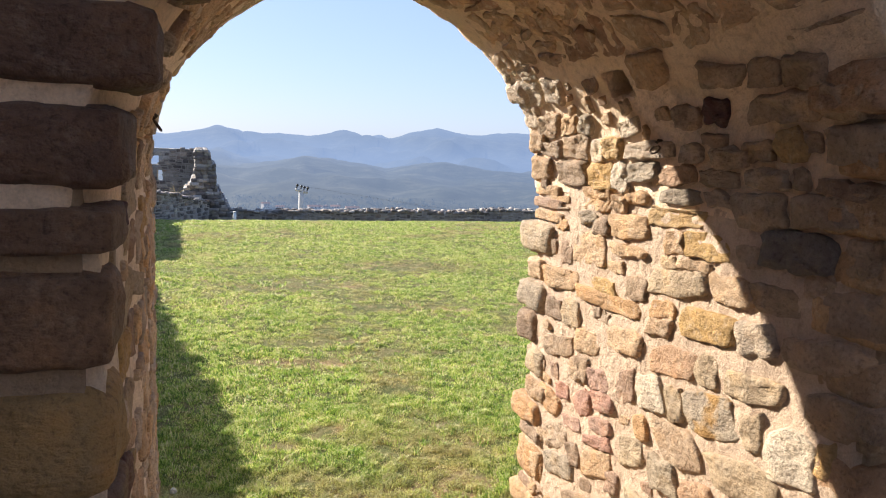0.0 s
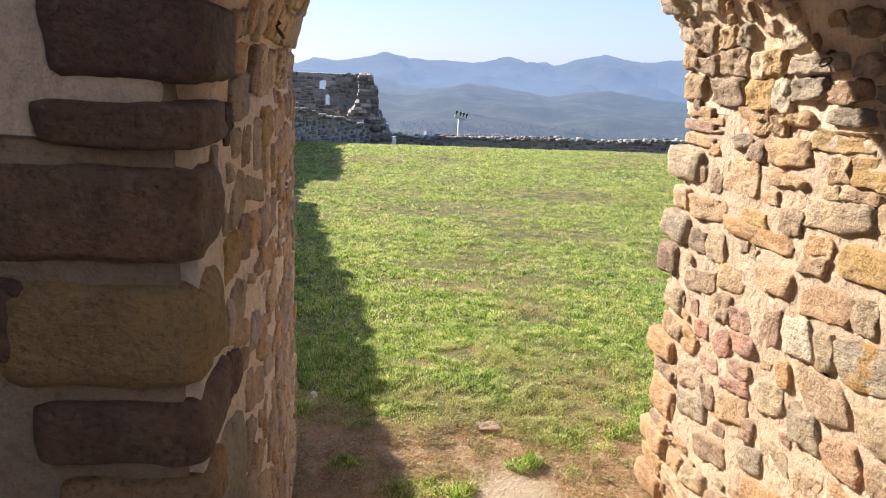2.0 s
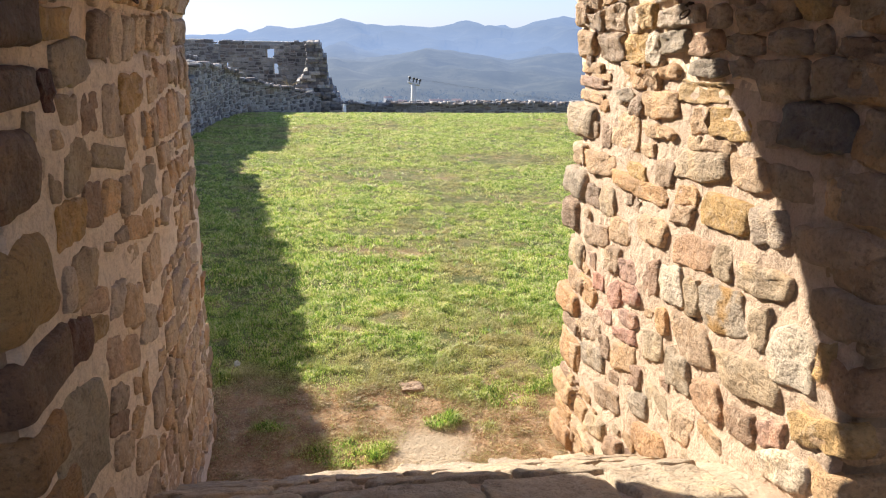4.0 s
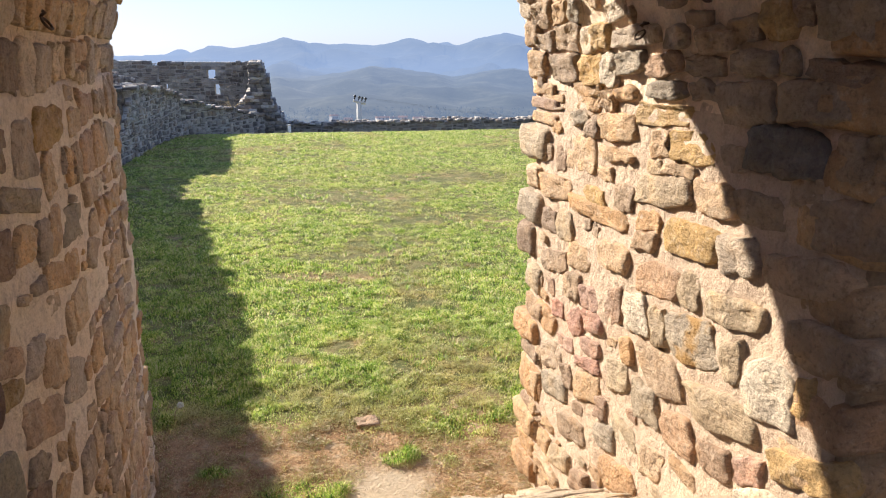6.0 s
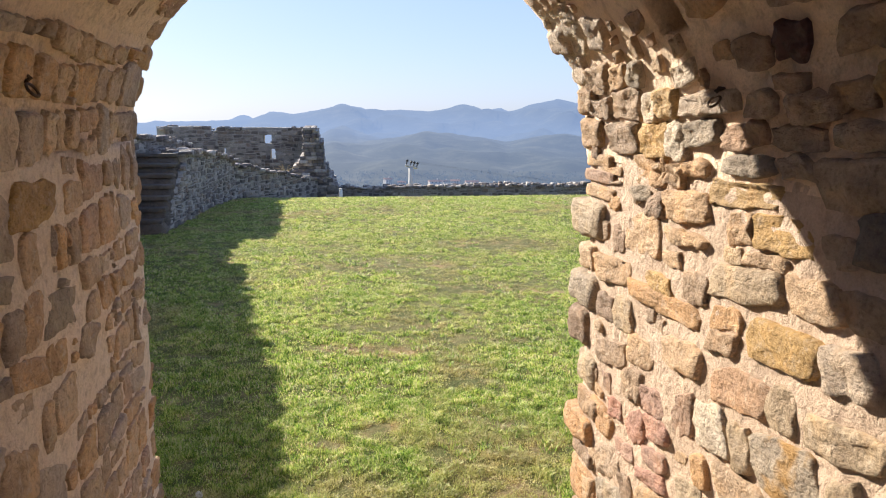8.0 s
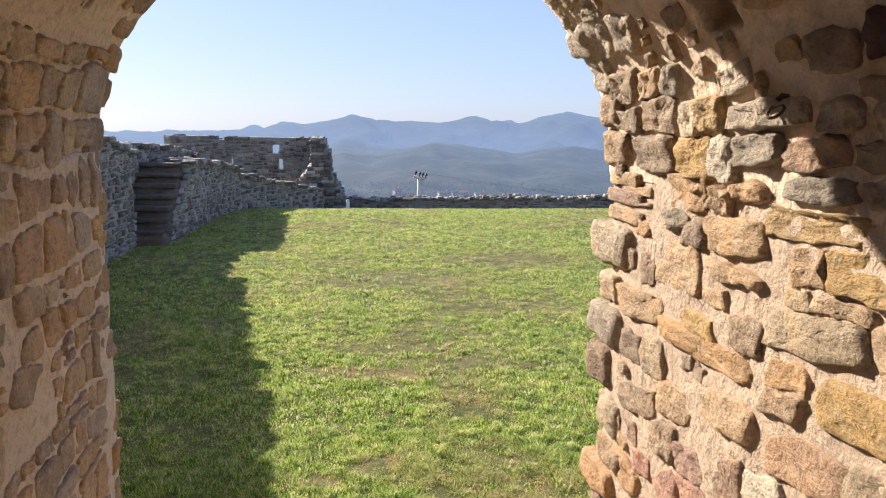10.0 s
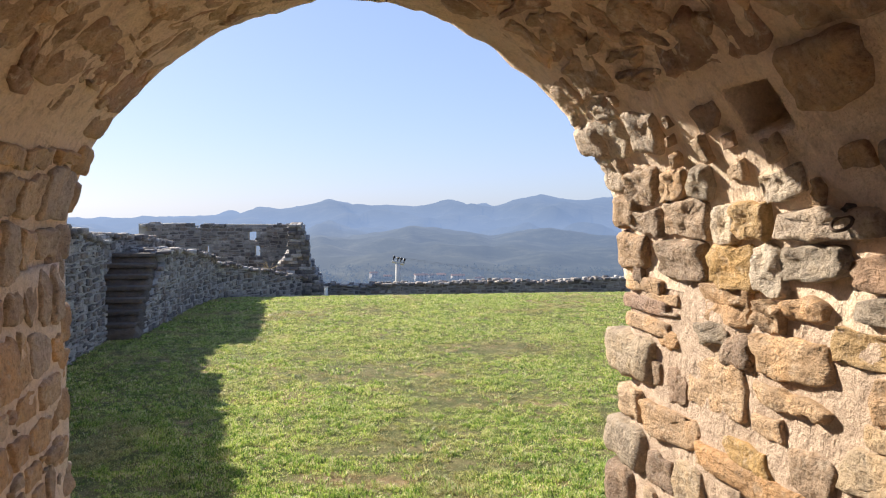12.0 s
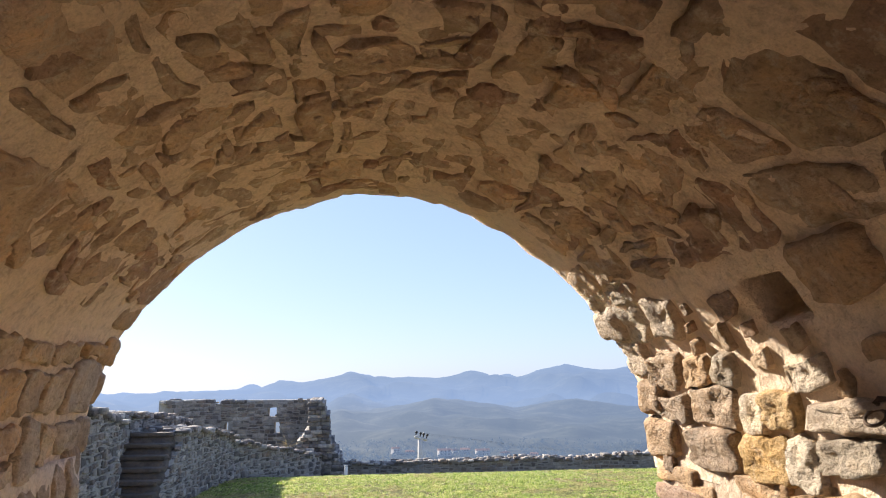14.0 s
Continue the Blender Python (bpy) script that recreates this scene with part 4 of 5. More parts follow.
def lay_cheek(parent, laid, way, rng, keep, hs, ws, proud, chips, usual):
    """Lays the known stones, rubble courses round them and chips in the wide joints."""
    def place(u, v, n):
        return cheek(u, v, n, way)

    for st in laid:
        small = min(1.0, st[3] * st[4] / 0.012)
        bm = stone_into(bmesh.new(), outline(st, rng), place, rng.uniform(proud[0], proud[1]) + 0.003 * small, 0.06, rng.uniform(0, 20), 1, 0.006 + 0.006 * small + (0.008 if st[2] > 1.8 and way > 0 else 0.0))
        part("stone", bm, usual if st[0] == "s" else TONES[st[0]], parent)
    rest = []
    for p in courses(rng, YIN + 0.2, YOUT_L + 0.02, -0.1, SPRING + HAUNCH + 0.1, hs, ws, 0.024, 0.03, 0.2):
        c = centre(p)
        probe = p + [c] + [((q[0] + c[0]) / 2, (q[1] + c[1]) / 2) for q in p]
        if keep(*c) and not any(covers(st, q, 0.004) for st in laid for q in probe):
            w, h = (max(q[k] for q in p) - min(q[k] for q in p) for k in (0, 1))
            rest.append(("s", c[0], c[1], w, h, 0.0, 0.0))
            part("stone", stone_into(bmesh.new(), p, place, rng.uniform(*proud) + 0.004, 0.06, rng.uniform(0, 20), 1, 0.01), usual, parent)
    taken = laid + rest
    for _ in range(chips):
        st = ("s", rng.uniform(YIN + 0.2, YOUT_L - 0.14), rng.uniform(0.1, SPRING + HAUNCH), rng.uniform(0.035, 0.11), rng.uniform(0.025, 0.06), rng.uniform(-0.35, 0.1), rng.uniform(-0.4, 0.4))
        out = outline(st, rng)
        if keep(st[1], st[2]) and not any(covers(q, p, 0.012) for q in taken for p in out + [st[1:3]]):
            taken.append(st)
            part("stone", stone_into(bmesh.new(), out, place, rng.uniform(0.002, 0.01), 0.05, rng.uniform(0, 20), 1, 0.006), rng.choice((usual, usual, m_greytan, m_brownish)), parent)


lay_cheek(wall_right, RIGHT, 1, random.Random(11), lambda u, v: YIN + 0.16 < u < YOUT - 0.14 and above_sill(u, v) and v < SPRING + HAUNCH + 0.05 and not (2.47 < u < 2.78 and v > 2.39), (0.08, 0.155), (0.12, 0.3), (0.003, 0.015), 1500, m_stone)
lay_cheek(wall_left, LEFT, -1, random.Random(13), lambda u, v: YIN + 0.2 < u < YOUT_L - 0.15 and above_sill(u, v) and v < SPRING + 0.46, (0.08, 0.17), (0.09, 0.24), (0.001, 0.011), 700, m_smeared)
nr = random.Random(17)
for parent, a, b in ((near_left, RX0 + 1.0, XL - 0.42), (near_right, XR + 0.42, XR + 0.9)):
    polys = courses(nr, a, b, FLOOR, 2.9, (0.14, 0.22), (0.2, 0.42), 0.045)
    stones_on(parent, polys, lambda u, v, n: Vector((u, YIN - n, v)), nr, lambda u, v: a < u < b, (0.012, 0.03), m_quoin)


# iron rings let into both cheeks
def iron_ring(x, y, z, way):
    ring = thing("iron_ring", "small rusty iron ring bolted into the stone wall", "ring", "wall rings", at=(x, y, z))
    loop = [(way * (0.012 + 0.02 * (1 - math.cos(a)) * 0.5), 0.027 * math.sin(a), 0.015 * math.cos(a) - 0.002) for a in [2 * math.pi * i / 18 for i in range(18)]]
    part("loop", tube_bm(loop, 0.0038, 7, closed=True), m_iron, ring)
    part("staple", tube_bm([(-way * 0.05, 0, 0.028), (way * 0.012, 0, 0.033), (way * 0.02, 0, 0.026), (way * 0.012, 0, 0.02), (-way * 0.05, 0, 0.02)], 0.006, 7), m_iron, ring)


iron_ring(1.718, 2.45, 2.222, -1)
iron_ring(-0.072, 2.475, 2.23, 1)


# ---- curtain wall, stair and ruin ----
def face_wall(name, label, a, b, tops, base, thick, seed, hs, ws, single, rubble=True):
    """A ruined wall from a to b (plan points), its seen face to the right of that way when it looks back; tops: heights along it."""
    a, b = Vector((*a, 0)), Vector((*b, 0))
    length = (b - a).length
    way = (b - a).normalized()
    out = Vector((way.y, -way.x, 0))
    wr = random.Random(seed)
    us = [i / (len(tops) - 1) * length for i in range(len(tops))]

    def top(u):
        return float(np.interp(u, us, tops)) + 0.05 * noise.noise(Vector((u * 3.0, seed, 0))) + 0.03 * noise.noise(Vector((u * 9.0, seed, 4)))

    bm = bmesh.new()
    cols = span(0, length, 0.12)
    rows = 14
    grids = []
    for off in (0.0, -thick):
        g = []
        for u in cols:
            t = top(u)
            col = []
            for j in range(rows + 1):
                p = a + way * u + out * off
                p.z = base + (t - 0.03 - base) * j / rows
                col.append(bm.verts.new(p + out * rough(p, 0.03, 4.0)))
            g.append(col)
        grids.append(g)
    f, r = grids
    for i in range(len(cols) - 1):
        for j in range(rows):
            bm.faces.new((f[i][j], f[i + 1][j], f[i + 1][j + 1], f[i][j + 1]))
            bm.faces.new((r[i][j], r[i][j + 1], r[i + 1][j + 1], r[i + 1][j]))
        bm.faces.new((f[i][rows], f[i + 1][rows], r[i + 1][rows], r[i][rows]))
        bm.faces.new((f[i][0], r[i][0], r[i + 1][0], f[i + 1][0]))
    for i in (0, len(cols) - 1):
        for j in range(rows):
            bm.faces.new((f[i][j], f[i][j + 1], r[i][j + 1], r[i][j]))
    wall = part(name, bm, m_gmortar)
    tagged(wall, label, "ruined wall", kind="structure")

    def place(u, v, n):
        p = a + way * u + out * (n + 0.012)
        return Vector((p.x, p.y, v))

    polys = courses(wr, 0.0, length, base, max(tops) + 0.1, hs, ws, 0.034, 0.035, 0.3)
    inside = [p for p in polys if centre(p)[1] < top(centre(p)[0]) - 0.03 and 0 < centre(p)[0] < length]
    if single:
        inside.sort(key=lambda p: -centre(p)[1] - 0.12 * centre(p)[0])
        stones_on(wall, inside[:290], place, wr, lambda u, v: True, (0.0, 0.022), m_greystone, rounds=1)
        inside = inside[290:]
    if inside:
        stones_joined("rubble_facing", inside, place, wr, lambda u, v: True, (0.0, 0.03), m_greyrest, wall, rounds=0)
    if rubble:
        bm = bmesh.new()
        u = 0.0
        while u < length:
            for off in span(0.0, -thick, 0.26):
                s = wr.uniform(0.1, 0.26)
                p = a + way * (u + wr.uniform(-0.08, 0.08)) + out * (off + wr.uniform(-0.05, 0.05))
                block_bm((p.x, p.y, top(u) + wr.uniform(-0.06, 0.01)), (s, wr.uniform(0.12, 0.28), wr.uniform(0.05, 0.12)), wr, 0.02, 2, bm)
            u += wr.uniform(0.1, 0.2)
        ob = part("capping_rubble", bm, m_greyrest, wall)
        ob["kind"] = "stuff"
    return wall


face_wall("wall_curtain", "high ruined curtain wall of grey rubble in shade", (-2.85, 3.75), (-2.72, 14.0), (2.82, 2.78, 2.7, 2.6, 2.53, 2.48, 2.4, 2.28, 2.13, 1.95, 1.83, 1.68), -0.35, 1.0, 31, (0.075, 0.14), (0.1, 0.26), True)
face_wall("wall_curtain_end", "lower stretch of grey ruined curtain wall in shade", (-2.16, 15.95), (-1.75, 20.4), (1.38, 1.34, 1.26, 1.12, 0.92), -0.4, 0.3, 33, (0.075, 0.13), (0.1, 0.25), True)
face_wall("wall_stair_cheek", "sloping cheek of grey rubble under the stone steps", (-2.3, 14.15), (-2.16, 15.95), (0.02, 0.62, 1.2), -0.4, 0.2, 38, (0.075, 0.13), (0.1, 0.25), False, False)
face_wall("wall_back_stretch", "ruined wall walk of grey rubble behind the stair", (-2.64, 16.5), (-2.0, 20.5), (1.4, 1.34, 1.24, 1.1, 0.95), -0.4, 0.9, 34, (0.1, 0.16), (0.14, 0.3), False)
face_wall("wall_spur", "low broken wall of grey rubble below the ruin", (-1.85, 20.3), (0.35, 24.6), (0.84, 0.74, 0.52, 0.42, 0.2, 0.1), -0.9, 0.7, 35, (0.09, 0.15), (0.12, 0.26), False)
face_wall("wall_low", "low dry-stone boundary wall along the yard's far edge", (0.2, 25.3), (24.0, 24.9), (-0.27, -0.3, -0.27, -0.21, -0.25, -0.13, -0.26, -0.27, -0.27, -0.25, -0.12, -0.2), -1.4, 0.5, 36, (0.08, 0.13), (0.12, 0.28), False)


def build_stair():
    st = thing("stone_stair", "worn dark stone steps rising along the curtain wall", "stair", at=(-2.72, 14.05, 0))
    sr = random.Random(41)
    n, rise, run = 7, 0.182, 0.27
    for i in range(n):
        z1 = 0.05 + rise * (i + 1)
        bm = block_bm((0.02, i * run + 0.45, (z1 - 0.3) / 2), (0.9, 0.95, z1 + 0.3), sr, 0.035, 6)
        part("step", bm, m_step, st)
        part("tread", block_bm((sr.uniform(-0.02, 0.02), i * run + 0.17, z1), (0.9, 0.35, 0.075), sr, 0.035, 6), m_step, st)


build_stair()
face_wall("wall_behind_stair", "rear core of the grey curtain wall beside the steps", (-3.16, 13.6), (-2.8, 20.6), (1.74, 1.7, 1.66, 1.5, 1.3), -0.4, 0.7, 37, (0.1, 0.16), (0.14, 0.3), False)


def ruin_wall(parent, a, b, z0, tops, holes, seed):
    """A standing wall of the ruin with windows through it, stone by stone."""
    a, b = Vector((*a, 0)), Vector((*b, 0))
    length = (b - a).length
    way = (b - a).normalized()
    out = Vector((way.y, -way.x, 0))
    wr = random.Random(seed)
    us = [i / (len(tops) - 1) * length for i in range(len(tops))]

    def top(u):
        return float(np.interp(u, us, tops)) + 0.06 * noise.noise(Vector((u * 2.2, seed, 0)))

    cuts_u = sorted({round(c, 4) for c in span(0, length, 0.15)} | {c for h in holes for c in h[:2]})
    cuts_v = sorted({round(c, 4) for c in span(z0, max(tops), 0.2)} | {c for h in holes for c in h[2:4]})
    bm = bmesh.new()
    thick = 0.55

    def solid(u, v):
        return v < top(u) and not any(h[0] < u < h[1] and h[2] < v < h[3] for h in holes)

    cache = {}

    def vert(i, j, k):
        if (i, j, k) not in cache:
            p = a + way * cuts_u[i] - out * (thick * k)
            cache[(i, j, k)] = bm.verts.new((p.x, p.y, cuts_v[j]))
        return cache[(i, j, k)]

    nu, nv = len(cuts_u) - 1, len(cuts_v) - 1
    on = {(i, j) for i in range(nu) for j in range(nv) if solid((cuts_u[i] + cuts_u[i + 1]) / 2, (cuts_v[j] + cuts_v[j + 1]) / 2)}
    for i, j in on:
        for k in (0, 1):
            bm.faces.new((vert(i, j, k), vert(i + 1, j, k), vert(i + 1, j + 1, k), vert(i, j + 1, k)))
        for di, dj, e0, e1 in ((-1, 0, (0, 0), (0, 1)), (1, 0, (1, 0), (1, 1)), (0, -1, (0, 0), (1, 0)), (0, 1, (0, 1), (1, 1))):
            if (i + di, j + dj) not in on:
                bm.faces.new((vert(i + e0[0], j + e0[1], 0), vert(i + e1[0], j + e1[1], 0), vert(i + e1[0], j + e1[1], 1), vert(i + e0[0], j + e0[1], 1)))
    core = part("wall_core", bm, m_gmortar, parent, smooth=False)

    def place(u, v, n):
        p = a + way * u + out * (n + 0.015)
        return Vector((p.x, p.y, v))

    polys = courses(wr, 0, length, z0, max(tops) + 0.1, (0.08, 0.15), (0.12, 0.36), 0.03, 0.03, 0.3)
    margin = 0.04
    stones_joined("rubble_facing", polys, place, wr,
                  lambda u, v: 0 < u < length and v < top(u) and not any(h[0] - margin < u < h[1] + margin and h[2] - margin < v < h[3] + margin for h in holes),
                  (0.003, 0.03), m_greyrest, parent, rounds=1)
    bm = bmesh.new()
    u = 0.0
    while u < length:
        p = a + way * u - out * (thick * wr.uniform(0.1, 0.9))
        block_bm((p.x, p.y, top(u) + wr.uniform(-0.08, 0.02)), (wr.uniform(0.15, 0.34), wr.uniform(0.2, 0.4), wr.uniform(0.07, 0.14)), wr, 0.012, 1, bm)
        u += wr.uniform(0.12, 0.24)
    ob = part("broken_top", bm, m_greyrest, parent)
    ob["kind"] = "stuff"
    return core


ruin = thing("ruined_tower", "roofless ruined stone tower with small window openings", "ruin", at=(0, 0, 0))
ruin_wall(ruin, (-3.25, 28.5), (0.35, 28.3), -1.6, (1.58, 1.6, 1.56, 1.6, 1.62), ((1.60, 1.91, 1.03, 1.36), (1.83, 2.04, 0.46, 0.84), (0.1, 0.24, 0.42, 0.85)), 51)
ruin_wall(ruin, (-4.72, 26.9), (-3.25, 28.5), -1.6, (1.6, 1.66, 1.6, 1.56), (), 52)


def build_pier():
    """The thick broken end of the tower, its stones stepping down."""
    pr = random.Random(61)
    z = -1.2
    bm = bmesh.new()
    while z < 1.62:
        h = pr.uniform(0.08, 0.14)
        right = float(np.interp(z, (-1.2, -0.2, 0.0, 0.45, 1.2, 1.62), (1.1, 0.9, 0.74, 0.55, 0.45, 0.3))) + pr.uniform(-0.05, 0.05)
        left = float(np.interp(z, (-1.2, 0.3, 0.7, 1.62), (-0.9, -0.45, -0.12, -0.05))) + pr.uniform(-0.06, 0.06)
        x = left
        while x < right:
            w = min(pr.uniform(0.14, 0.36), right - x + 0.05)
            for y in (24.9, 25.3, 25.8, 26.4, 27.0, 27.6, 28.1):
                block_bm((x + w / 2, y + pr.uniform(-0.06, 0.06), z + h / 2), (w * 1.12, 0.66, h * 1.12), pr, 0.03, 2, bm)
            x += w
        z += h
    ob = part("broken_end", bm, m_greyrest, ruin)
    ob["kind"] = "stuff"


build_pier()


def dry_plant():
    pl = thing("dry_weed", "dry straw-coloured weed growing on the ruin's ledge", "weed", at=(-0.62, 23.6, 0.38))
    pr = random.Random(71)
    for i in range(11):
        a, l = pr.uniform(-1.3, 1.3), pr.uniform(0.25, 0.5)
        tip = Vector((math.sin(a) * l, pr.uniform(-0.12, 0.12), math.cos(a) * l * 0.8))
        part("stalk", tube_bm([(0, 0, -0.04), tip * 0.5 + Vector((0, 0, 0.05)), tip], [0.009, 0.006, 0.003], 5), m_straw, pl)


dry_plant()

# ---- small things in the yard ----
fs = part("field_stone", block_bm((0.99, 4.16, float(land(0.99, 4.16)) - 0.008), (0.14, 0.11, 0.055), random.Random(6), 0.03, 6), m_stone)
tagged(fs, "flat pale stone bedded in dry brown grass", "stone")
mk = thing("marker_post", "short white painted marker post at the yard's edge", "post", at=(1.05, 22.8, float(land(1.05, 22.8))))
part("shaft", box_bm(-0.05, 0.05, -0.05, 0.05, -0.1, 0.34, 0.015), m_white, mk)
part("cap", box_bm(-0.055, 0.055, -0.055, 0.055, 0.338, 0.36, 0.008), m_concrete, mk)


def dandelion(x, y):
    d = thing("seed_head", "white dandelion seed head on a bent stalk", "dandelion", at=(x, y, float(land(x, y))))
    part("stalk", tube_bm([(-0.05, 0, -0.02), (-0.03, 0, 0.06), (0.0, 0, 0.1)], 0.0025, 5), m_straw, d)
    bm = bmesh.new()
    pr = random.Random(81)
    for i in range(60):
        v = Vector((pr.gauss(0, 1), pr.gauss(0, 1), pr.gauss(0, 1))).normalized()
        tube_bm([(0, 0, 0.1), Vector((0, 0, 0.1)) + v * 0.021], [0.0008, 0.003], 3, bm)
    part("head", bm, m_seed, d)


dandelion(-0.09, 4.43)


def utility_pole(x, y, top):
    foot = float(land(x, y))
    p = thing("utility_pole", "pale concrete utility pole with a crossarm and insulators", "utility pole", at=(x, y, foot))
    h = top - foot
    part("pole", tube_bm([(0, 0, -0.5), (0, 0, h)], [0.17, 0.11], 10), m_concrete, p)
    arm = part("crossarm", box_bm(-0.28, 0.28, -0.06, 0.06, h - 0.02, h + 0.1, 0.015), m_concrete, p)
    mtx = Matrix.Translation((0, 0, h)) @ Matrix.Rotation(radians(14), 4, "Y") @ Matrix.Translation((0, 0, -h))
    arm.matrix_basis = mtx
    for dx in (-0.24, -0.05, 0.09, 0.24):
        bm = tube_bm([(dx, 0, h + 0.08), (dx, 0, h + 0.2), (dx, 0, h + 0.21), (dx, 0, h + 0.27), (dx, 0, h + 0.3)], [0.025, 0.025, 0.055, 0.06, 0.03], 8)
        ins = part("insulator", bm, m_black, p)
        ins.matrix_basis = mtx
    return h + foot


tip = utility_pole(4.4, 33.4, -0.22)
for k, dx in enumerate((-0.24, 0.09, 0.24)):
    w = thing("power_cable", "thin dark overhead power cable", "cable", "overhead cables", at=(4.4 + dx, 33.4, tip + 0.25))
    pts = [(t * 60.0, t * 45.0, -7.0 * t + 8.0 * (t * t - t) * 0.5) for t in [i / 20 for i in range(21)]]
    part("wire", tube_bm(pts, 0.0018, 4), m_black, w)


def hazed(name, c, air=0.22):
    """Far surfaces, with the blue of air haze painted in as emission."""
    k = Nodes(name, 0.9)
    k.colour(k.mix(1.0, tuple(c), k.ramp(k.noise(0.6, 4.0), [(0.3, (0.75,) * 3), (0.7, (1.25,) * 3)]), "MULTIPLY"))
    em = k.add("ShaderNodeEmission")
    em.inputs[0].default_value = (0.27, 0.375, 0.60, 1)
    em.inputs[1].default_value = HAZE_GLOW
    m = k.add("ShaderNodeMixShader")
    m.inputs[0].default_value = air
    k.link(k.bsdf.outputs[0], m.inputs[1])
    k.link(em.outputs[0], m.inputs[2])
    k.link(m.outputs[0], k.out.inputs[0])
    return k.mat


# valley materials, each with a fixed share of haze glow in it
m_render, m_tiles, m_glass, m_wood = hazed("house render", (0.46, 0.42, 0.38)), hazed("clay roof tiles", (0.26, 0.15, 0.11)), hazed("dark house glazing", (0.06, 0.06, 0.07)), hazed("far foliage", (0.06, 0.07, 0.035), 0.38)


def valley_spot(az, el):
    """Where the sight line at that bearing and dip meets the valley."""
    for d in range(700, 1500, 4):
        x, y = 0.6 + d * math.sin(radians(az)), 1 + d * math.cos(radians(az))
        if float(land(x, y)) > 2.2 + d * math.tan(radians(el)):
            break
    return x, y, float(land(x, y))


def house(az, el, sx, sy, h, turn, label):
    x, y, z = valley_spot(az, el)
    ob = thing("house", label, "house", "valley houses", at=(x, y, z - 1.0))
    ob.rotation_euler = (0, 0, radians(turn))
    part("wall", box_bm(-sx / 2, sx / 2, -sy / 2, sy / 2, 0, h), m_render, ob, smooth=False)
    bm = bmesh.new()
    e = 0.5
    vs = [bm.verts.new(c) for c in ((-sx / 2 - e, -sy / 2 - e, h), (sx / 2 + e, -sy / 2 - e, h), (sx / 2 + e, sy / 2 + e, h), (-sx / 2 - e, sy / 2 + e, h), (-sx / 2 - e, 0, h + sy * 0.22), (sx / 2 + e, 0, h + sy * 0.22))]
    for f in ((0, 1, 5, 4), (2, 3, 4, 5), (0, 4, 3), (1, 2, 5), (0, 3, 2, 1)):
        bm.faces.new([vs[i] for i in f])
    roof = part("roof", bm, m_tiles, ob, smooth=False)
    part("chimney", box_bm(sx * 0.2, sx * 0.2 + 0.8, 0.4, 1.2, h, h + sy * 0.22 + 1.2), m_render, roof, smooth=False)
    for i in range(3):
        for j in range(2):
            cx = (i - 1) * sx * 0.3
            part("window", box_bm(cx - 0.6, cx + 0.6, -sy / 2 - 0.06, -sy / 2 + 0.05, 1.6 + j * 3.0, 3.0 + j * 3.0), m_glass, ob, smooth=False)


for az, el, sx, h, turn, label in ((4.7, -5.5, 8, 7, 20, "white valley house with a red tiled roof"), (5.8, -5.6, 9, 5, -10, "low pale valley house with tiled roof"),
                                   (8.4, -5.6, 13, 6, 8, "long pale valley house with tiled roof"), (10.0, -5.55, 10, 6, -15, "pale valley house with tiled roof"),
                                   (11.3, -5.6, 14, 6, 5, "wide pale valley house with tiled roof"), (13.0, -5.7, 9, 5, 30, "pale valley house among trees"),
                                   (15.2, -5.8, 8, 5, -20, "pale valley house with tiled roof"), (9.2, -5.5, 7, 5, 12, "small pale valley house with tiled roof")):
    house(az, el, sx, 8, h, turn, label)


def far_woods():
    """Woods on the valley floor and slopes: tapering trunks under ragged crowns of leaf clumps."""
    g = random.Random(91)
    vs, fs = [], []
    for _ in range(900):
        az, el = g.uniform(-3, 25), -6.1 + 1.5 * g.uniform(0, 1) ** 1.4
        x, y, z = valley_spot(az + 0.3 * math.sin(el * 9), el)
        h = g.uniform(3, 6.5)
        for _k in range(14):
            a, r, t = g.uniform(0, 6.28), g.uniform(0, 1) ** 0.5, g.uniform(0.2, 1.0)
            w = h * 0.6 * r * math.sin(min(1.0, 1.25 - t) * 2.2)
            c = (x + w * math.cos(a), y + w * math.sin(a), z + h * t)
            q = h * g.uniform(0.14, 0.28)
            b = len(vs)
            for _c in range(3):
                vs.append((c[0] + g.uniform(-q, q), c[1] + g.uniform(-q, q), c[2] + g.uniform(-q, q)))
            fs.append((b, b + 1, b + 2))
        b = len(vs)
        vs.extend(((x - 0.3, y, z - 1), (x + 0.3, y, z - 1), (x, y, z + h * 0.45)))
        fs.append((b, b + 1, b + 2))
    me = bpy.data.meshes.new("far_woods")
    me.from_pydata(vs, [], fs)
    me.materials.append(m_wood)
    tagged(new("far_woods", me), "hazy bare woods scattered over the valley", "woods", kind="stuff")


far_woods()


# ---- grass ----
def lattice(x, y, size, seed):
    """Smooth value noise, 0 to 1."""
    g = np.random.default_rng(seed).uniform(0, 1, (64, 64))
    u, v = x / size + 1000.3, y / size + 1000.7
    i, j = np.floor(u).astype(int), np.floor(v).astype(int)
    f, h = u - i, v - j
    f, h = f * f * (3 - 2 * f), h * h * (3 - 2 * h)
    i, j, p, q = i % 64, j % 64, (i + 1) % 64, (j + 1) % 64
    return (g[i, j] * (1 - f) + g[p, j] * f) * (1 - h) + (g[i, q] * (1 - f) + g[p, q] * f) * h


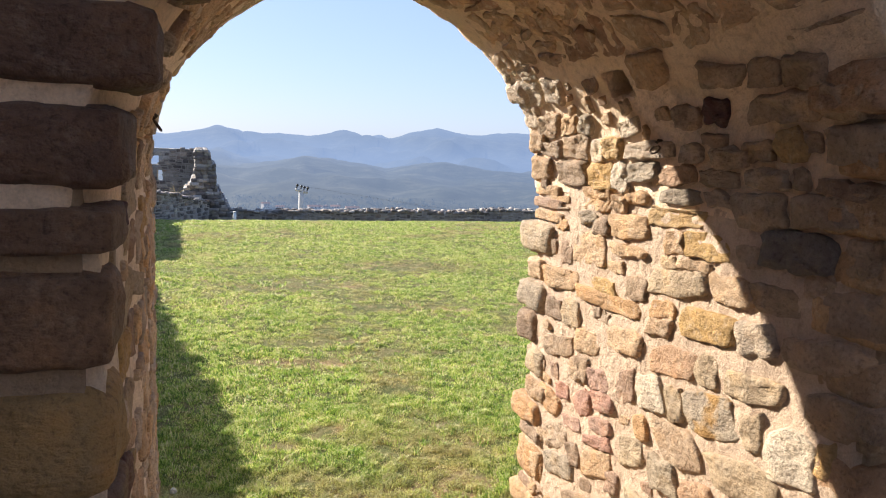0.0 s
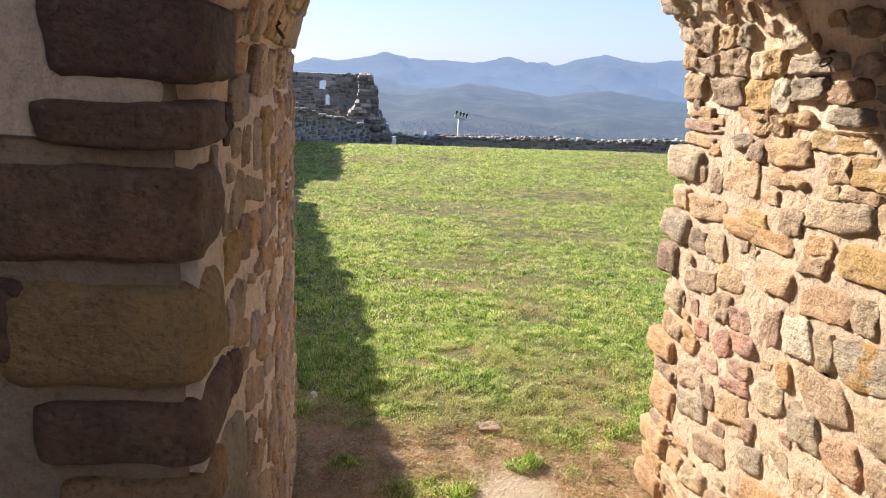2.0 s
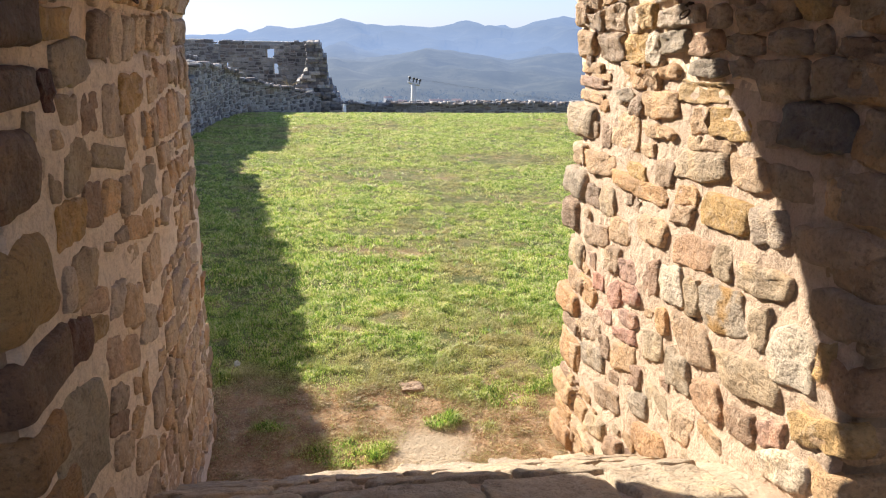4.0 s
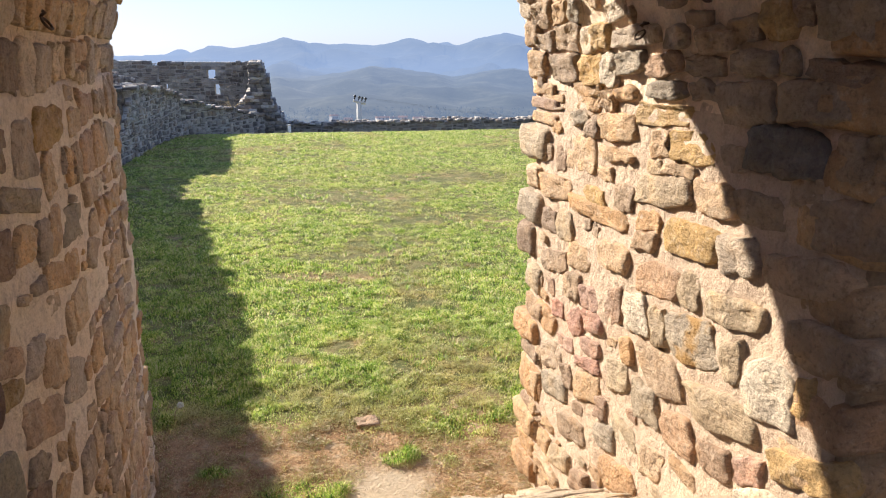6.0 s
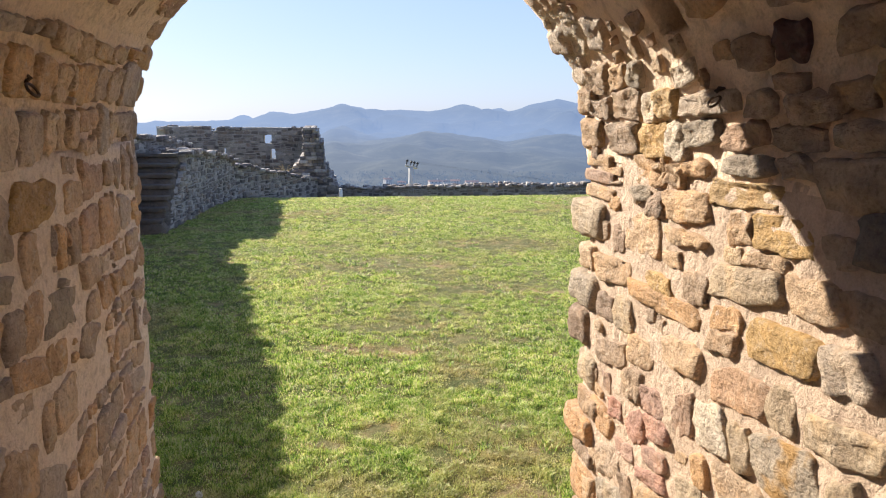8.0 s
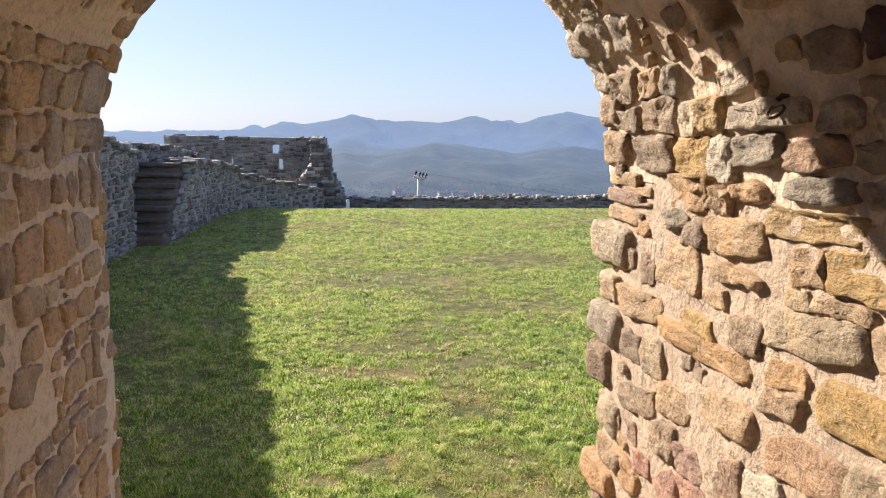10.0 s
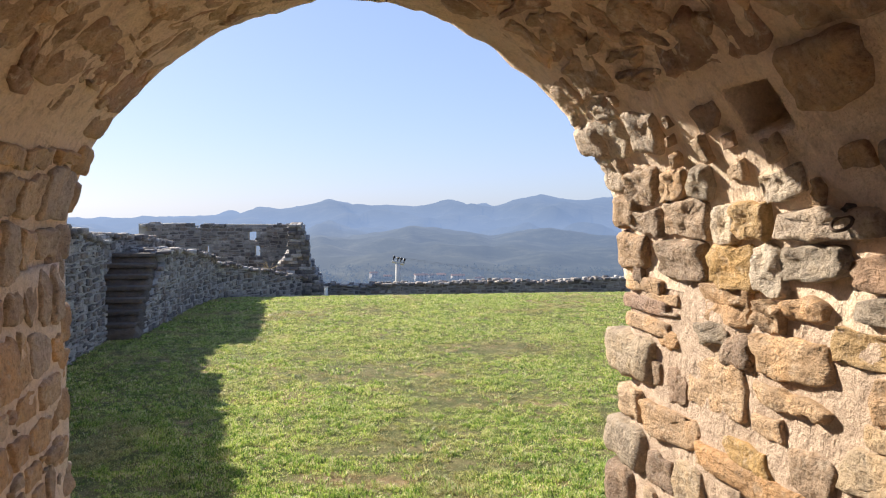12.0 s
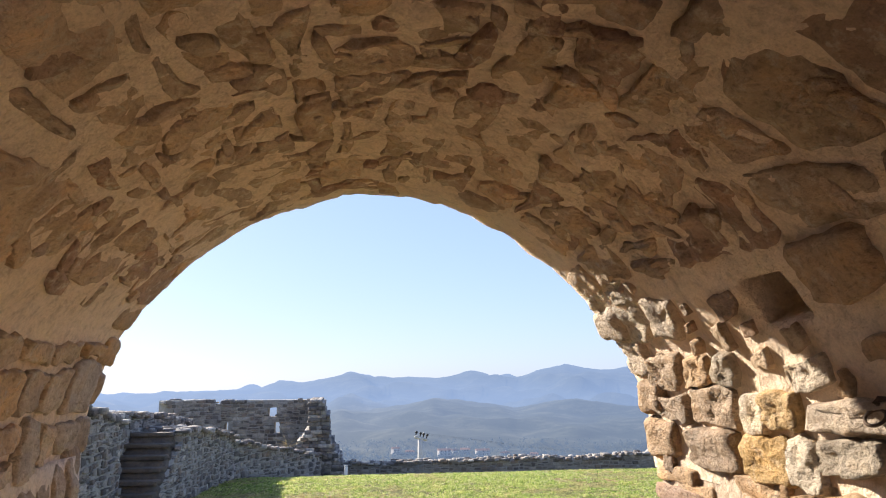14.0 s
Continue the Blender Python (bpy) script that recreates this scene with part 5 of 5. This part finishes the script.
def build_grass():
    g = np.random.default_rng(4)
    zones = ((3.22, 6.0, -1.2, 3.2, 26000, 0.01, 0.03, 0.0026), (6.0, 9.5, -2.3, 5.0, 10500, 0.011, 0.032, 0.0036), (9.5, 14.0, -2.95, 7.4, 4900, 0.013, 0.034, 0.005), (14.0, 22.0, -3.0, 11.6, 2500, 0.016, 0.036, 0.0065))
    vs, dry = [], []
    for y0, y1, x0, x1, dens, l0, l1, wid in zones:
        n = int((y1 - y0) * (x1 - x0) * dens)
        x, y = g.uniform(x0, x1, n), g.uniform(y0, y1, n)
        right = 1.9 + 0.52 * (y - 3.6)
        left = -0.3 - 0.34 * (y - 3.6)
        ok = (x < right) & (x > left)
        clump = np.clip(2.6 * (0.3 * lattice(x, y, 0.21, 1) + 0.56 * lattice(x, y, 0.075, 2) + 0.2 * lattice(x, y, 1.1, 3)) - 0.82, 0.0, 1.4)
        patch = np.clip((0.6 * lattice(x, y, 1.1, 4) + 0.4 * lattice(x, y, 0.3, 5) - 0.56) * 4.5, 0, 1)
        spot = np.zeros(n)
        for sx, sy, rx, ry in ((0.95, 7.15, 0.3, 0.12), (1.35, 7.05, 0.3, 0.13), (1.9, 7.3, 0.45, 0.16), (2.4, 7.2, 0.3, 0.1), (1.5, 7.8, 0.5, 0.14), (1.0, 5.35, 0.16, 0.09), (1.75, 6.1, 0.2, 0.08), (0.6, 5.15, 0.14, 0.07), (2.6, 9.4, 0.7, 0.3), (3.6, 12.5, 1.0, 0.5), (1.2, 11.0, 0.8, 0.35)):
            spot = np.maximum(spot, np.exp(-(((x - sx) / rx) ** 2 + ((y - sy) / ry) ** 2)) * (0.5 + lattice(x, y, 0.12, 8)))
        spot = np.clip(spot, 0, 1)
        near = np.clip((np.interp(x, (-0.01, 0.5, 1.0, 1.52, 1.9), (4.62, 4.16, 4.28, 3.94, 4.12)) - y + 0.12 * ripple(x, y, 3.0) + 0.4 * (lattice(x, y, 0.13, 9) - 0.5)) * 4.0, 0, 1)
        green = 2.4 * np.exp(-(((x - 0.58) / 0.2) ** 2 + ((y - 3.53) / 0.11) ** 2)) + 2.0 * np.exp(-(((x - 1.13) / 0.1) ** 2 + ((y - 3.76) / 0.06) ** 2)) + 1.5 * np.exp(-(((x - 0.15) / 0.09) ** 2 + ((y - 3.81) / 0.05) ** 2))
        dr = np.clip(np.maximum(np.maximum(patch * 0.6, spot), near) + 0.12 * np.clip((y - 6.5) / 6, 0, 1) - green * 1.2, 0, 1)
        dr = np.where(g.uniform(0, 1, n) < 0.05 * (1 - green), 1.0, dr)
        bare = 1.3 * np.exp(-(((x - 1.04) / 0.26) ** 2 + ((y - 3.54) / 0.15) ** 2)) - green
        ok &= g.uniform(0, 1, n) < np.clip(0.3 + clump - 0.2 * patch - 0.7 * spot - 0.12 * near + green, 0.1, 1)
        ok &= g.uniform(0, 1, n) > bare * 1.15
        x, y, dr, clump, green = x[ok], y[ok], dr[ok], clump[ok], green[ok]
        n = len(x)
        z = land(x, y)
        ln = g.uniform(l0, l1, n) * (0.4 + 0.85 * clump ** 1.6) * (1 - 0.55 * spot[ok]) * (1 + 0.9 * np.minimum(green, 1.0) + 0.1 * near[ok] * (1 - np.minimum(green, 1.0)))
        a = g.uniform(0, 2 * np.pi, n)
        lean = g.uniform(0.2, 1.2, n) * ln * (1 + 0.9 * dr)
        ln = ln * (1 - 0.45 * dr)
        la = g.uniform(0, 2 * np.pi, n)
        w = wid * g.uniform(0.7, 1.4, n)
        bx, by = np.cos(a) * w, np.sin(a) * w
        mx, my = x + np.cos(la) * lean * 0.35, y + np.sin(la) * lean * 0.35
        tx, ty = x + np.cos(la) * lean, y + np.sin(la) * lean
        quad = np.stack([np.stack([x - bx, y - by, z - 0.01], 1), np.stack([x + bx, y + by, z - 0.01], 1),
                         np.stack([mx + bx * 0.75, my + by * 0.75, z + ln * 0.6], 1), np.stack([tx, ty, z + ln * 0.9], 1), np.stack([mx - bx * 0.75, my - by * 0.75, z + ln * 0.6], 1)], 1)
        vs.append(quad.reshape(-1, 3))
        dry.append(np.repeat(dr, 5))
        # tufts of longer blades standing out of the sward
        c = int((y1 - y0) * (x1 - x0) * (60 if y0 < 9 else 16))
        tx0, ty0 = g.uniform(x0, x1, c), g.uniform(max(y0, 4.7), y1, c)
        good = (ty0 > 4.9 - 0.4 * np.clip(tx0, 0, 1)) & (tx0 < 1.9 + 0.52 * (ty0 - 3.6)) & (tx0 > -0.3 - 0.34 * (ty0 - 3.6)) & (lattice(tx0, ty0, 0.5, 6) > 0.42)
        tx0, ty0 = np.repeat(tx0[good], 20), np.repeat(ty0[good], 20)
        n = len(tx0)
        a = g.uniform(0, 2 * np.pi, n)
        r = np.abs(g.normal(0, 0.03, n)) * (1 if y0 < 9 else 1.6)
        x, y = tx0 + np.cos(a) * r, ty0 + np.sin(a) * r
        z = land(x, y)
        ln = g.uniform(0.015, 0.042, n)
        o = r * 0.4 + ln * g.uniform(0.3, 1.0, n)
        w = wid * g.uniform(0.6, 1.2, n)
        bx, by = -np.sin(a) * w, np.cos(a) * w
        mx, my, ex, ey = x + np.cos(a) * o * 0.4, y + np.sin(a) * o * 0.4, x + np.cos(a) * o, y + np.sin(a) * o
        quad = np.stack([np.stack([x - bx, y - by, z - 0.01], 1), np.stack([x + bx, y + by, z - 0.01], 1),
                         np.stack([mx + bx * 0.8, my + by * 0.8, z + ln * 0.75], 1), np.stack([ex, ey, z + ln * 0.95], 1), np.stack([mx - bx * 0.8, my - by * 0.8, z + ln * 0.75], 1)], 1)
        vs.append(quad.reshape(-1, 3))
        dry.append(np.zeros(5 * n))
    v = np.concatenate(vs)
    d = np.concatenate(dry)
    n = len(v) // 5
    me = bpy.data.meshes.new("grass")
    me.vertices.add(len(v))
    me.vertices.foreach_set("co", v.ravel().astype(np.float32))
    base = np.arange(n)[:, None] * 5
    loops = (base + np.array([[0, 1, 2, 4, 4, 2, 3]])).ravel()
    me.loops.add(len(loops))
    me.loops.foreach_set("vertex_index", loops.astype(np.int32))
    starts = (np.arange(n)[:, None] * 7 + np.array([[0, 4]])).ravel()
    me.polygons.add(2 * n)
    me.polygons.foreach_set("loop_start", starts.astype(np.int32))
    me.update(calc_edges=True)
    me.validate()
    at = me.attributes.new("dry", "FLOAT", "POINT")
    at.data.foreach_set("value", d.astype(np.float32))
    me.materials.append(m_grass)
    me.shade_smooth()
    tagged(new("grass", me), "short uneven green lawn with dry straw patches", "grass", kind="stuff")


build_grass()
